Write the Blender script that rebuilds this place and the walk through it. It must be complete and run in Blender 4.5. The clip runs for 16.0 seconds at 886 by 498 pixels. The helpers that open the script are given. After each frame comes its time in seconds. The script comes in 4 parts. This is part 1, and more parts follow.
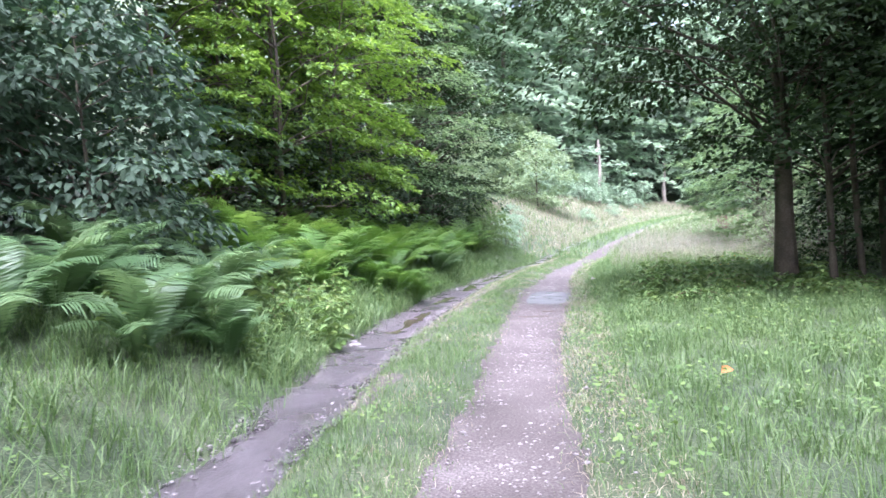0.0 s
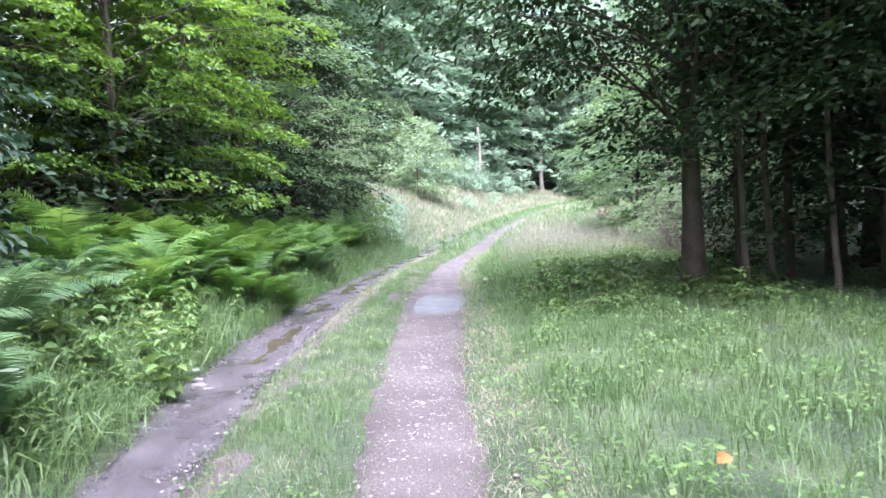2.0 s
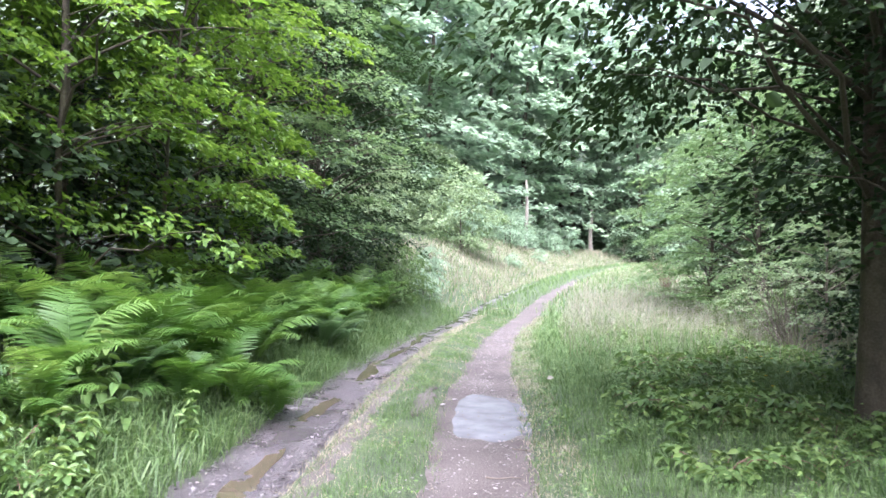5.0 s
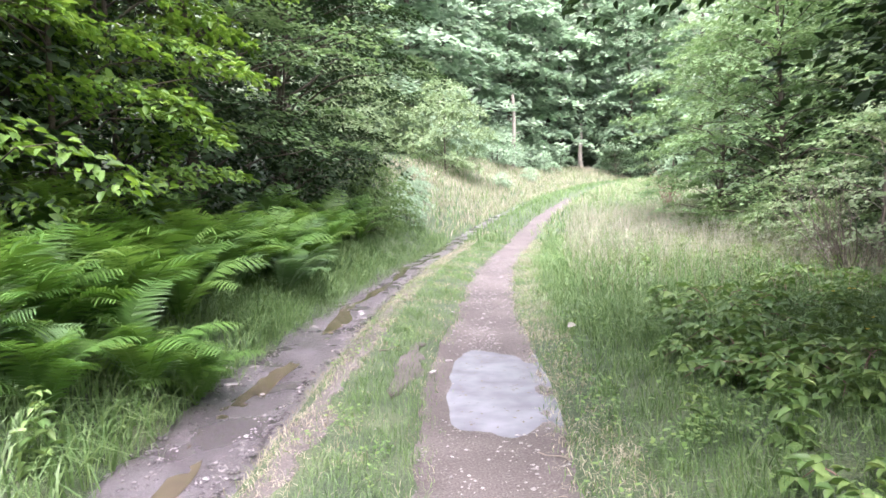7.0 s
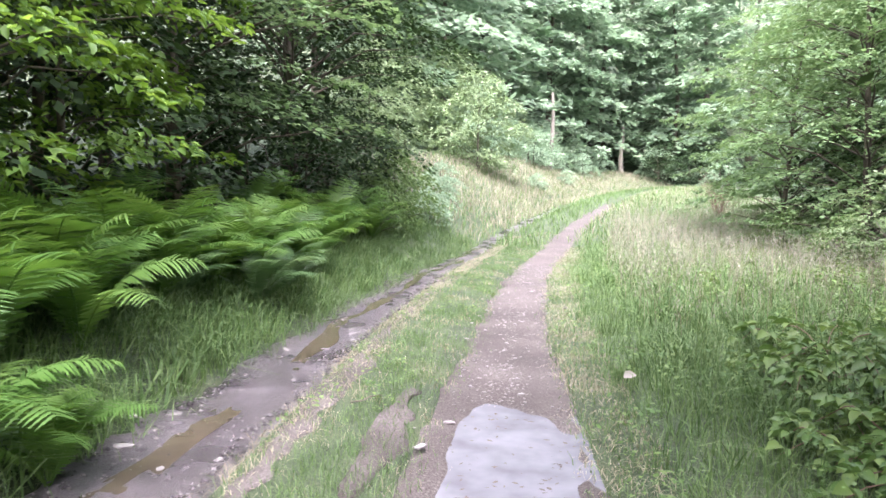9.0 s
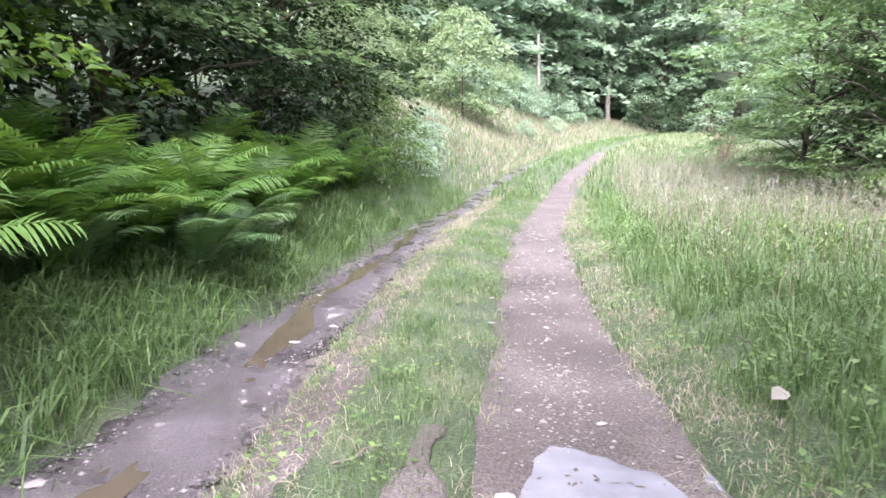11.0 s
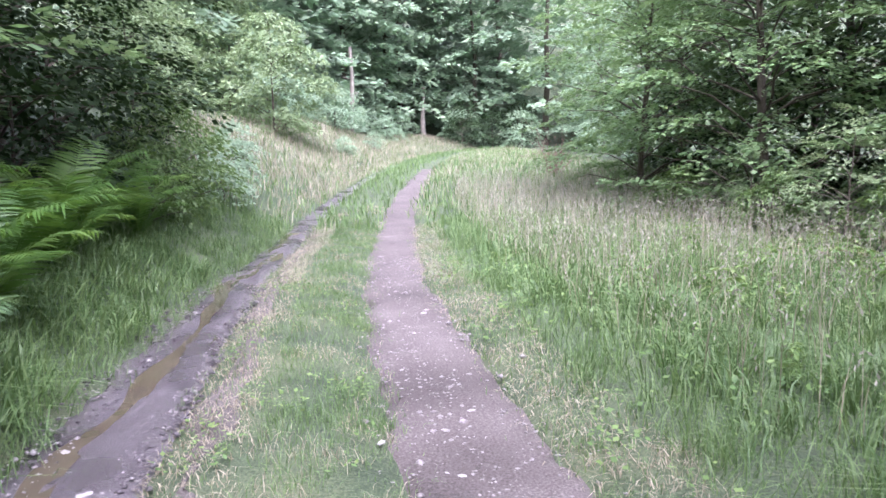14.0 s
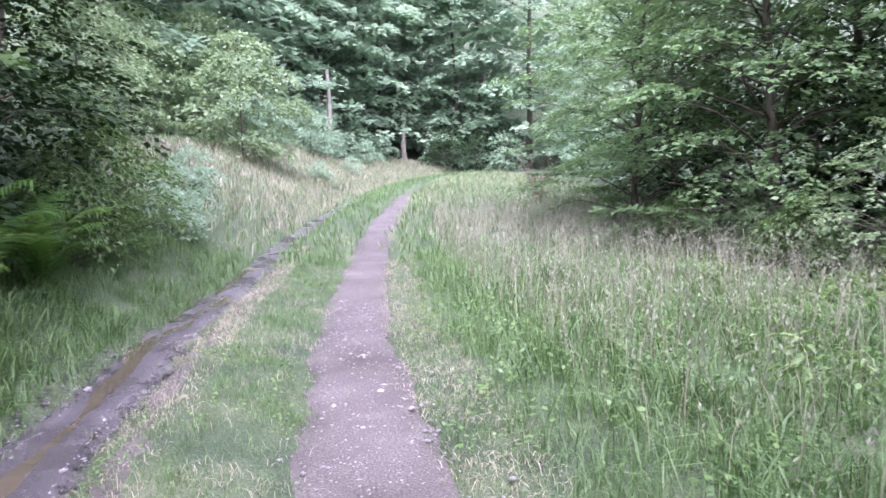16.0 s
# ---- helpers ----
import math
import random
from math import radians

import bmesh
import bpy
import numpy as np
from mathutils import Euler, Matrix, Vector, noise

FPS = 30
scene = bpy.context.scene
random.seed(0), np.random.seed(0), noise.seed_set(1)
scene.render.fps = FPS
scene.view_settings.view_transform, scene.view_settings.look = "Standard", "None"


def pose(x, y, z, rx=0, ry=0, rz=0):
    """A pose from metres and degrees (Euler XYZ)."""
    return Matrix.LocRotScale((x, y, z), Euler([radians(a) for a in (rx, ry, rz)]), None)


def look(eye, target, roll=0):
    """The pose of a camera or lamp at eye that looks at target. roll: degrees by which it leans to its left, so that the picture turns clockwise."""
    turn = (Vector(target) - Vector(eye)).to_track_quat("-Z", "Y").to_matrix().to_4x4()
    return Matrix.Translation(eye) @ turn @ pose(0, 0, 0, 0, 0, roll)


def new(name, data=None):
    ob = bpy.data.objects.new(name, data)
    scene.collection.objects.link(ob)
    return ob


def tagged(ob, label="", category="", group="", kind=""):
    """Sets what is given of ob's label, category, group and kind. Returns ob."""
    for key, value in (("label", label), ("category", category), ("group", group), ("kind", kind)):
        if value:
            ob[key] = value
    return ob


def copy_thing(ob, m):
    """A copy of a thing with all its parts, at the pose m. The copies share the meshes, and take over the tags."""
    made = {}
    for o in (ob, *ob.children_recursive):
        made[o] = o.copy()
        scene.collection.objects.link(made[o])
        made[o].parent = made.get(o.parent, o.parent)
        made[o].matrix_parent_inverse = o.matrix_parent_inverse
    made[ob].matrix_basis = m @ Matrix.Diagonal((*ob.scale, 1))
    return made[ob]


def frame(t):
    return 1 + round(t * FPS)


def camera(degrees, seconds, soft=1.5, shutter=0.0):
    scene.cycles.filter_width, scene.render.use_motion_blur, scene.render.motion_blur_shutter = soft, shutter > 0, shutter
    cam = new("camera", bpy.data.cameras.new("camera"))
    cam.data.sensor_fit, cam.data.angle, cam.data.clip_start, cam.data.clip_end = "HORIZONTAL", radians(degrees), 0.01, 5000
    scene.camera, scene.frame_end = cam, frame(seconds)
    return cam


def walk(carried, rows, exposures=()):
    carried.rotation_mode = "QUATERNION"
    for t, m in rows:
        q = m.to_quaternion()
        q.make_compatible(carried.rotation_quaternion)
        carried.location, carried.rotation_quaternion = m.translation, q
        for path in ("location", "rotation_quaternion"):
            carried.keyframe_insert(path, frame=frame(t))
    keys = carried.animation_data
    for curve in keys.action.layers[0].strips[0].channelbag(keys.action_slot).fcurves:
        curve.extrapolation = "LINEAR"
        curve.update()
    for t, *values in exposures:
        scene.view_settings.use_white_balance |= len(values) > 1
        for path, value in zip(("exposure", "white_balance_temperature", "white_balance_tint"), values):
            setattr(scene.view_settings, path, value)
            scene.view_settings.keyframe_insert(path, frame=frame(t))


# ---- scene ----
cam = camera(64.2, 16.0, soft=1.6, shutter=0.2)
PATH = [
    (0, (1.966, -3.425, 1.138), (1.349, -1.355, 1.097), -2.7),
    (0.5, (1.863, -3.201, 1.179), (1.388, -1.096, 1.086), -3.0),
    (1, (1.804, -2.763, 1.233), (1.426, -0.642, 1.067), -3.4),
    (1.5, (1.639, -2.307, 1.301), (1.356, -0.171, 1.158), -4.1),
    (2, (1.579, -1.845, 1.322), (1.321, 0.298, 1.221), -2.9),
    (2.5, (1.504, -1.346, 1.406), (1.138, 0.781, 1.312), -0.9),
    (3, (1.348, -0.836, 1.452), (1.011, 1.297, 1.429), -2.1),
    (3.5, (1.315, -0.375, 1.454), (0.981, 1.756, 1.562), -1.6),
    (3.7, (1.295, -0.173, 1.486), (0.915, 1.953, 1.548), -0.3),
    (6, (0.755, 2.366, 1.596), (0.397, 4.496, 1.650), 0.9),
    (6.5, (0.673, 2.919, 1.557), (0.320, 5.049, 1.480), 0.9),
    (7, (0.624, 3.485, 1.542), (0.296, 5.613, 1.365), -1.7),
    (7.5, (0.631, 3.998, 1.531), (0.264, 6.114, 1.302), -1.5),
    (8, (0.545, 4.503, 1.531), (0.179, 6.616, 1.275), -1.4),
    (8.5, (0.524, 5.011, 1.486), (0.118, 7.126, 1.315), -1.8),
    (9, (0.474, 5.547, 1.426), (0.050, 7.658, 1.254), 0.7),
    (9.5, (0.456, 6.013, 1.401), (0.086, 8.132, 1.200), 0.0),
    (9.7, (0.450, 6.252, 1.382), (0.076, 8.369, 1.175), 0.4),
    (11.8, (-0.516, 7.893, 1.205), (-0.824, 10.001, 0.853), -1.4),
    (12, (-0.545, 8.017, 1.251), (-0.754, 10.143, 0.934), -2.8),
    (12.5, (-0.572, 8.506, 1.324), (-0.583, 10.655, 1.109), -2.5),
    (13, (-0.670, 8.948, 1.313), (-0.581, 11.096, 1.107), -2.6),
    (13.5, (-0.644, 9.396, 1.307), (-0.461, 11.539, 1.104), -3.1),
    (14, (-0.692, 9.790, 1.346), (-0.488, 11.923, 1.075), -1.3),
    (14.5, (-0.739, 10.188, 1.426), (-0.438, 12.310, 1.158), -2.8),
    (15, (-0.617, 10.593, 1.434), (-0.260, 12.718, 1.300), -4.6),
    (15.5, (-0.497, 10.973, 1.421), (-0.140, 13.095, 1.238), -2.4),
    (16, (-0.387, 11.270, 1.379), (-0.134, 13.406, 1.179), -1.8),
]
EXPOSURES = [(0.0, 2.52, 5450, 31), (3.5, 2.5, 5400, 27), (7.0, 2.53, 6000, 26), (12.0, 2.4, 5800, 30), (16.0, 2.06, 5400, 37)]
walk(cam, [(t, look(eye, target, roll)) for t, eye, target, roll in PATH], EXPOSURES)

# ---- sky and sun: a bright overcast day ----
world = bpy.data.worlds.new("overcast_sky")
scene.world = world
world.use_nodes = True
wn = world.node_tree.nodes
sky = wn.new("ShaderNodeTexSky")
sky.sky_type = 'NISHITA'
sky.sun_disc = False
sky.sun_elevation = radians(62)
sky.sun_rotation = radians(175)
sky.air_density, sky.dust_density, sky.ozone_density = 1.0, 6.0, 0.6
wn["Background"].inputs["Strength"].default_value = 0.15
cloud = wn.new("ShaderNodeHueSaturation")  # cloud cover greys the sky
cloud.inputs["Saturation"].default_value = 0.45
world.node_tree.links.new(sky.outputs[0], cloud.inputs["Color"])
world.node_tree.links.new(cloud.outputs[0], wn["Background"].inputs["Color"])
sun = new("sun", bpy.data.lights.new("sun", 'SUN'))
sun.data.energy = 2.1
sun.data.angle = radians(60)
sun.data.color = (1.0, 0.96, 0.9)
sun.matrix_world = look((0, 0, 0), (-0.04, 0.45, -0.89))

# ---- materials ----
def nodes_of(name):
    m = bpy.data.materials.new(name)
    m.use_nodes = True
    nt = m.node_tree
    return m, nt, nt.nodes["Principled BSDF"], nt.nodes["Material Output"]


def ramp(nt, stops):
    r = nt.nodes.new("ShaderNodeValToRGB")
    el = r.color_ramp.elements
    while len(el) < len(stops):
        el.new(0.5)
    for e, (p, c) in zip(el, stops):
        e.position, e.color = p, (*c, 1)
    return r


def leaf_material(name, dark, mid, light, rough=0.42, translucent=0.3, island=True, blotch=2.0):
    """Thin green leaves: every leaf has its own tone, larger patches drift, light comes through."""
    m, nt, bsdf, out = nodes_of(name)
    L = nt.links.new
    geo = nt.nodes.new("ShaderNodeNewGeometry")
    info = nt.nodes.new("ShaderNodeObjectInfo")
    tex = nt.nodes.new("ShaderNodeTexNoise")
    tex.inputs["Scale"].default_value = blotch
    tex.inputs["Detail"].default_value = 3
    L(geo.outputs["Position"], tex.inputs["Vector"])
    mix = nt.nodes.new("ShaderNodeMath")
    mix.operation = 'MULTIPLY_ADD'
    L(geo.outputs["Random Per Island"] if island else info.outputs["Random"], mix.inputs[0])
    mix.inputs[1].default_value = 0.55
    sc = nt.nodes.new("ShaderNodeMath")
    sc.operation = 'MULTIPLY'
    sc.inputs[1].default_value = 0.5
    L(tex.outputs["Fac"], sc.inputs[0])
    L(sc.outputs[0], mix.inputs[2])
    r = ramp(nt, [(0.1, dark), (0.5, mid), (0.95, light)])
    L(mix.outputs[0], r.inputs[0])
    L(r.outputs[0], bsdf.inputs["Base Color"])
    bsdf.inputs["Roughness"].default_value = rough
    bsdf.inputs["Specular IOR Level"].default_value = 0.45
    tr = nt.nodes.new("ShaderNodeBsdfTranslucent")
    hs = nt.nodes.new("ShaderNodeHueSaturation")
    hs.inputs["Hue"].default_value = 0.48
    hs.inputs["Saturation"].default_value = 1.15
    hs.inputs["Value"].default_value = 1.5
    L(r.outputs[0], hs.inputs["Color"])
    L(hs.outputs[0], tr.inputs["Color"])
    ms = nt.nodes.new("ShaderNodeMixShader")
    ms.inputs[0].default_value = translucent
    L(bsdf.outputs[0], ms.inputs[1])
    L(tr.outputs[0], ms.inputs[2])
    L(ms.outputs[0], out.inputs["Surface"])
    return m


def rough_material(name, stops, scale=3.0, fine=40.0, rough=(0.7, 0.95), bump=0.4, depth=0.02, fine_mix=0.45):
    """Soil, bark, stone: two scales of noise drive colour, gloss and relief."""
    m, nt, bsdf, out = nodes_of(name)
    L = nt.links.new
    geo = nt.nodes.new("ShaderNodeNewGeometry")
    a = nt.nodes.new("ShaderNodeTexNoise")
    a.inputs["Scale"].default_value, a.inputs["Detail"].default_value = scale, 6
    b = nt.nodes.new("ShaderNodeTexNoise")
    b.inputs["Scale"].default_value, b.inputs["Detail"].default_value = fine, 5
    for n in (a, b):
        L(geo.outputs["Position"], n.inputs["Vector"])
    mx = nt.nodes.new("ShaderNodeMix")
    mx.data_type = 'FLOAT'
    mx.inputs[0].default_value = fine_mix
    L(a.outputs["Fac"], mx.inputs[2])
    L(b.outputs["Fac"], mx.inputs[3])
    r = ramp(nt, stops)
    L(mx.outputs[0], r.inputs[0])
    L(r.outputs[0], bsdf.inputs["Base Color"])
    mr = nt.nodes.new("ShaderNodeMapRange")
    mr.inputs[1].default_value, mr.inputs[2].default_value = 0.3, 0.7
    mr.inputs[3].default_value, mr.inputs[4].default_value = rough
    L(a.outputs["Fac"], mr.inputs[0])
    L(mr.outputs[0], bsdf.inputs["Roughness"])
    bp = nt.nodes.new("ShaderNodeBump")
    bp.inputs["Strength"].default_value, bp.inputs["Distance"].default_value = bump, depth
    L(mx.outputs[0], bp.inputs["Height"])
    L(bp.outputs[0], bsdf.inputs["Normal"])
    return m


LEAF_BRIGHT = leaf_material("leaf_bright", (0.058, 0.122, 0.024), (0.11, 0.21, 0.042), (0.2, 0.325, 0.08), rough=0.5, translucent=0.5)
LEAF_LOW = leaf_material("leaf_low", (0.06, 0.12, 0.035), (0.11, 0.185, 0.06), (0.18, 0.27, 0.1), rough=0.5, translucent=0.35)
LEAF_BEECH = leaf_material("leaf_beech", (0.075, 0.14, 0.056), (0.142, 0.232, 0.1), (0.235, 0.335, 0.165), rough=0.42, translucent=0.42)
# leaves of unlit trees and undergrowth: the shade is painted into this green
LEAF_DEEP_SHADE = leaf_material("leaf_deep_shade", (0.014, 0.033, 0.012), (0.026, 0.055, 0.018), (0.05, 0.092, 0.03), rough=0.8, translucent=0.22)
# leaves inside the wood, its shade put into the colour
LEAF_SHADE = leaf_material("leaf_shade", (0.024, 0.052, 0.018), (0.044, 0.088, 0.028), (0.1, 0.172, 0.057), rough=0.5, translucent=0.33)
LEAF_BLUE = leaf_material("leaf_blue", (0.02, 0.043, 0.024), (0.04, 0.076, 0.042), (0.095, 0.155, 0.092), rough=0.75, translucent=0.25)
LEAF_PALE = leaf_material("leaf_pale", (0.12, 0.185, 0.09), (0.2, 0.28, 0.14), (0.29, 0.37, 0.21), rough=0.5, translucent=0.35)
# distant leaves: haze is put into the colour, paler than the foliage itself
LEAF_FAR_HAZE = leaf_material("leaf_far_haze", (0.14, 0.215, 0.14), (0.25, 0.345, 0.235), (0.36, 0.45, 0.325), rough=0.8, translucent=0.5, blotch=0.6)
FERN = leaf_material("fern_green", (0.05, 0.12, 0.026), (0.1, 0.205, 0.047), (0.185, 0.31, 0.088), rough=0.45, translucent=0.4, island=False, blotch=1.2)
FERN_PALE = leaf_material("fern_pale", (0.055, 0.118, 0.043), (0.098, 0.178, 0.072), (0.165, 0.262, 0.112), rough=0.4, translucent=0.3, island=False, blotch=1.2)
GRASS = leaf_material("grass_green", (0.046, 0.102, 0.03), (0.112, 0.192, 0.066), (0.22, 0.31, 0.135), rough=0.5, translucent=0.3, blotch=1.3)
GRASS_DRY = leaf_material("grass_dry", (0.22, 0.195, 0.135), (0.34, 0.31, 0.225), (0.47, 0.43, 0.34), rough=0.6, translucent=0.25, blotch=1.5)
SEED_HEAD = leaf_material("seed_head", (0.2, 0.2, 0.15), (0.31, 0.3, 0.24), (0.44, 0.43, 0.36), rough=0.8, translucent=0.3)
WEED = leaf_material("weed_green", (0.06, 0.13, 0.035), (0.12, 0.21, 0.062), (0.215, 0.31, 0.1), rough=0.45, translucent=0.3)
BARK = rough_material("bark", [(0.3, (0.035, 0.028, 0.02)), (0.5, (0.085, 0.07, 0.05)), (0.72, (0.15, 0.13, 0.1))], scale=5, fine=45, bump=0.8)
BARK_PALE = rough_material("bark_pale", [(0.3, (0.13, 0.115, 0.095)), (0.5, (0.24, 0.215, 0.18)), (0.72, (0.36, 0.33, 0.28))], scale=4, fine=30, bump=0.6)
TWIG_GREY = rough_material("twig_grey", [(0.3, (0.12, 0.1, 0.08)), (0.7, (0.26, 0.22, 0.19))], scale=8, fine=50)
TWIG_RED = rough_material("twig_red", [(0.3, (0.16, 0.09, 0.07)), (0.7, (0.32, 0.2, 0.17))], scale=8, fine=50)
EARTH = rough_material("earth", [(0.34, (0.022, 0.034, 0.016)), (0.46, (0.045, 0.072, 0.032)), (0.54, (0.08, 0.108, 0.052)), (0.64, (0.14, 0.15, 0.085))], scale=1.7, fine=75, fine_mix=0.6, bump=0.9, depth=0.03)
TRACK_SOIL = rough_material("track_soil", [(0.34, (0.034, 0.026, 0.023)), (0.46, (0.077, 0.065, 0.058)), (0.56, (0.122, 0.105, 0.097)), (0.68, (0.225, 0.204, 0.193))], scale=1.4, fine=80, bump=0.9, depth=0.014, fine_mix=0.6)
MUD = rough_material("wet_mud", [(0.3, (0.038, 0.032, 0.032)), (0.5, (0.086, 0.075, 0.08)), (0.7, (0.175, 0.157, 0.168))], scale=1.6, fine=90, rough=(0.2, 0.42), bump=1.0, depth=0.025, fine_mix=0.5)
STONE = rough_material("stone", [(0.3, (0.17, 0.155, 0.15)), (0.5, (0.3, 0.28, 0.275)), (0.72, (0.44, 0.42, 0.415))], scale=9, fine=80, rough=(0.5, 0.8), bump=0.3)

GRAVEL = rough_material("gravel", [(0.3, (0.15, 0.135, 0.13)), (0.5, (0.27, 0.25, 0.245)), (0.72, (0.42, 0.4, 0.395))], scale=9, fine=80, rough=(0.5, 0.8), bump=0.3)


def water_material(name, colour, rough):
    m, nt, bsdf, out = nodes_of(name)
    geo = nt.nodes.new("ShaderNodeNewGeometry")
    tex = nt.nodes.new("ShaderNodeTexNoise")
    tex.inputs["Scale"].default_value, tex.inputs["Detail"].default_value = 4.0, 5
    nt.links.new(geo.outputs["Position"], tex.inputs["Vector"])
    r = ramp(nt, [(0.3, tuple(c * 0.75 for c in colour)), (0.7, tuple(min(1, c * 1.2) for c in colour))])
    nt.links.new(tex.outputs["Fac"], r.inputs[0])
    nt.links.new(r.outputs[0], bsdf.inputs["Base Color"])
    bsdf.inputs["Roughness"].default_value = rough
    bsdf.inputs["IOR"].default_value = 1.33
    bp = nt.nodes.new("ShaderNodeBump")
    bp.inputs["Strength"].default_value, bp.inputs["Distance"].default_value = 0.08, 0.005
    nt.links.new(tex.outputs["Fac"], bp.inputs["Height"])
    nt.links.new(bp.outputs[0], bsdf.inputs["Normal"])
    return m


# the puddle's pale base holds murky silt and a painted reflection of sky
PUDDLE = water_material("puddle_water", (0.2, 0.2, 0.222), 0.27)
RUT_WATER = water_material("rut_water", (0.085, 0.07, 0.05), 0.07)

# ---- the lie of the land ----
TRACK_Y = [-30.0, -12.0, -0.4, 4.2, 9.5, 12.3, 14.8, 18.6, 26.5, 38.0, 45.0, 51.0, 56.0, 60.0]
TRACK_X = [9.0, 4.2, 1.25, 0.62, 0.05, -0.2, -0.38, -0.52, -0.1, 1.35, 2.5, 4.0, 6.2, 9.4]
RUT_X = [7.0, 2.4, -0.2, -1.2, -1.85, -2.1, -2.22, -2.4, -2.15, -0.65, 0.6, 2.1, 4.2, 7.3]


def smooth_curve(ys, xs, y):
    """Smoothed interpolation of x over y."""
    return sum(np.interp(y + d, ys, xs) for d in (-2.0, -1.2, -0.5, 0, 0.5, 1.2, 2.0)) / 7.0


def track_x(y):
    return smooth_curve(TRACK_Y, TRACK_X, y)


def rut_x(y):
    return smooth_curve(TRACK_Y, RUT_X, y)


def track_half(y):
    return np.interp(y, [-6, 0, 4, 9, 10.5, 13, 18, 30, 40], [0.42, 0.42, 0.4, 0.57, 0.5, 0.42, 0.4, 0.38, 0.32])


def rut_half(y):
    return np.interp(y, [-6, 0, 4, 8, 11, 14, 18, 30, 38], [0.34, 0.34, 0.42, 0.5, 0.43, 0.37, 0.3, 0.24, 0.15])


def step01(v):
    v = np.clip(v, 0, 1)
    return v * v * (3 - 2 * v)


def lump(x, y, s, k=0.0):
    """Cheap smooth noise, about -1 to 1."""
    return (np.sin(x * 1.7 / s + 1.3 + k) * np.cos(y * 1.3 / s - 0.7 + k) + np.sin((x + y) * 1.1 / s + 2.1 * k) * np.cos((x - y) * 0.83 / s + k)) * 0.5


def land(x, y):
    """Height of the ground: a level track that climbs to the bend, a bank beside it, wheel hollows."""
    x, y = np.asarray(x, float), np.asarray(y, float)
    rise = 0.052 * np.clip(y - 21, 0, 60) * step01((y - 18) / 14)
    left = rut_x(y) - 0.42 - x
    steep = 0.3 + 0.22 * step01((y - 20) / 8) - 0.3 * step01((y - 44) / 12)
    bank = 0.2 * step01(left / 0.7) + steep * np.clip(left - 0.35, 0, 4.0) + 0.12 * np.clip(left - 4.35, 0, 40)
    right = x - track_x(y) - 0.5
    verge = 0.05 * step01(right / 0.5) + 0.012 * np.clip(right - 1, 0, 30)
    rough = (0.025 * lump(x, y, 0.35) + 0.05 * lump(x, y, 1.6, 1.0)) * step01((np.maximum(left, right) + 0.1) / 0.8)
    crown = 0.045 * np.exp(-((x - (track_x(y) + rut_x(y)) / 2) / 0.45) ** 2)
    t_hollow = -0.05 * np.exp(-(np.abs(x - track_x(y)) / 0.42) ** 4)
    r_hollow = -0.12 * np.exp(-(np.abs(x - rut_x(y)) / 0.5) ** 4)
    basin = (-0.045 + 0.01 * lump(x, y, 0.16, 5.0)) * np.exp(-((y - 9.1) / 1.2) ** 4 - (np.abs(x - track_x(y) - 0.02) / 0.46) ** 4)
    # added slopes all round close sky gaps between trunks and block low light
    sky_block = 0.6 * np.clip(y - 66, 0, 45) + 0.55 * np.clip(x - 15.5, 0, 40) + 0.5 * np.clip(-14 - x, 0, 40) + 0.5 * np.clip(-15 - y, 0, 40)
    return sky_block + basin + rise + bank * (left > 0) + verge * (right > 0) + rough + crown + t_hollow + r_hollow


# ---- mesh tools ----
def mesh_of(name, verts, quads, material, tris=None, smooth=False):
    """A mesh from arrays of corners, quads and triangles."""
    me = bpy.data.meshes.new(name)
    verts = np.asarray(verts, np.float32)
    quads = np.asarray(quads, np.int32).reshape(-1, 4)
    tris = np.zeros((0, 3), np.int32) if tris is None else np.asarray(tris, np.int32).reshape(-1, 3)
    me.vertices.add(len(verts))
    me.vertices.foreach_set("co", verts.ravel())
    me.loops.add(quads.size + tris.size)
    me.loops.foreach_set("vertex_index", np.concatenate([quads.ravel(), tris.ravel()]))
    me.polygons.add(len(quads) + len(tris))
    starts = np.concatenate([np.arange(len(quads)) * 4, quads.size + np.arange(len(tris)) * 3]).astype(np.int32)
    me.polygons.foreach_set("loop_start", starts)
    if smooth:
        me.polygons.foreach_set("use_smooth", np.ones(len(starts), bool))
    me.materials.append(material)
    me.update(calc_edges=True)
    me.validate()
    return me


def part(name, me, parent=None, label=""):
    ob = new(name, me)
    ob.parent = parent
    return tagged(ob, label)


def unit(v):
    return v / np.maximum(np.linalg.norm(v, axis=-1, keepdims=True), 1e-9)


def tube(points, radii, sides=7):
    """A round stem along points: corners and quads, with a closed tip."""
    p = np.asarray(points, float)
    r = np.asarray(radii, float)
    d = unit(np.gradient(p, axis=0))
    ref = np.where(np.abs(d[:, 2:3]) > 0.9, [[1.0, 0, 0]], [[0, 0, 1.0]])
    u = unit(np.cross(d, ref))
    v = np.cross(d, u)
    a = np.linspace(0, 2 * np.pi, sides, endpoint=False)
    ring = p[:, None] + r[:, None, None] * (np.cos(a)[None, :, None] * u[:, None] + np.sin(a)[None, :, None] * v[:, None])
    n = len(p)
    i, j = np.meshgrid(np.arange(n - 1), np.arange(sides), indexing="ij")
    k = (j + 1) % sides
    q = np.stack([i * sides + j, i * sides + k, (i + 1) * sides + k, (i + 1) * sides + j], -1).reshape(-1, 4)
    return ring.reshape(-1, 3), q


def joined(pieces):
    vs, qs, n = [], [], 0
    for v, q in pieces:
        vs.append(v)
        qs.append(q + n)
        n += len(v)
    return np.concatenate(vs), np.concatenate(qs)


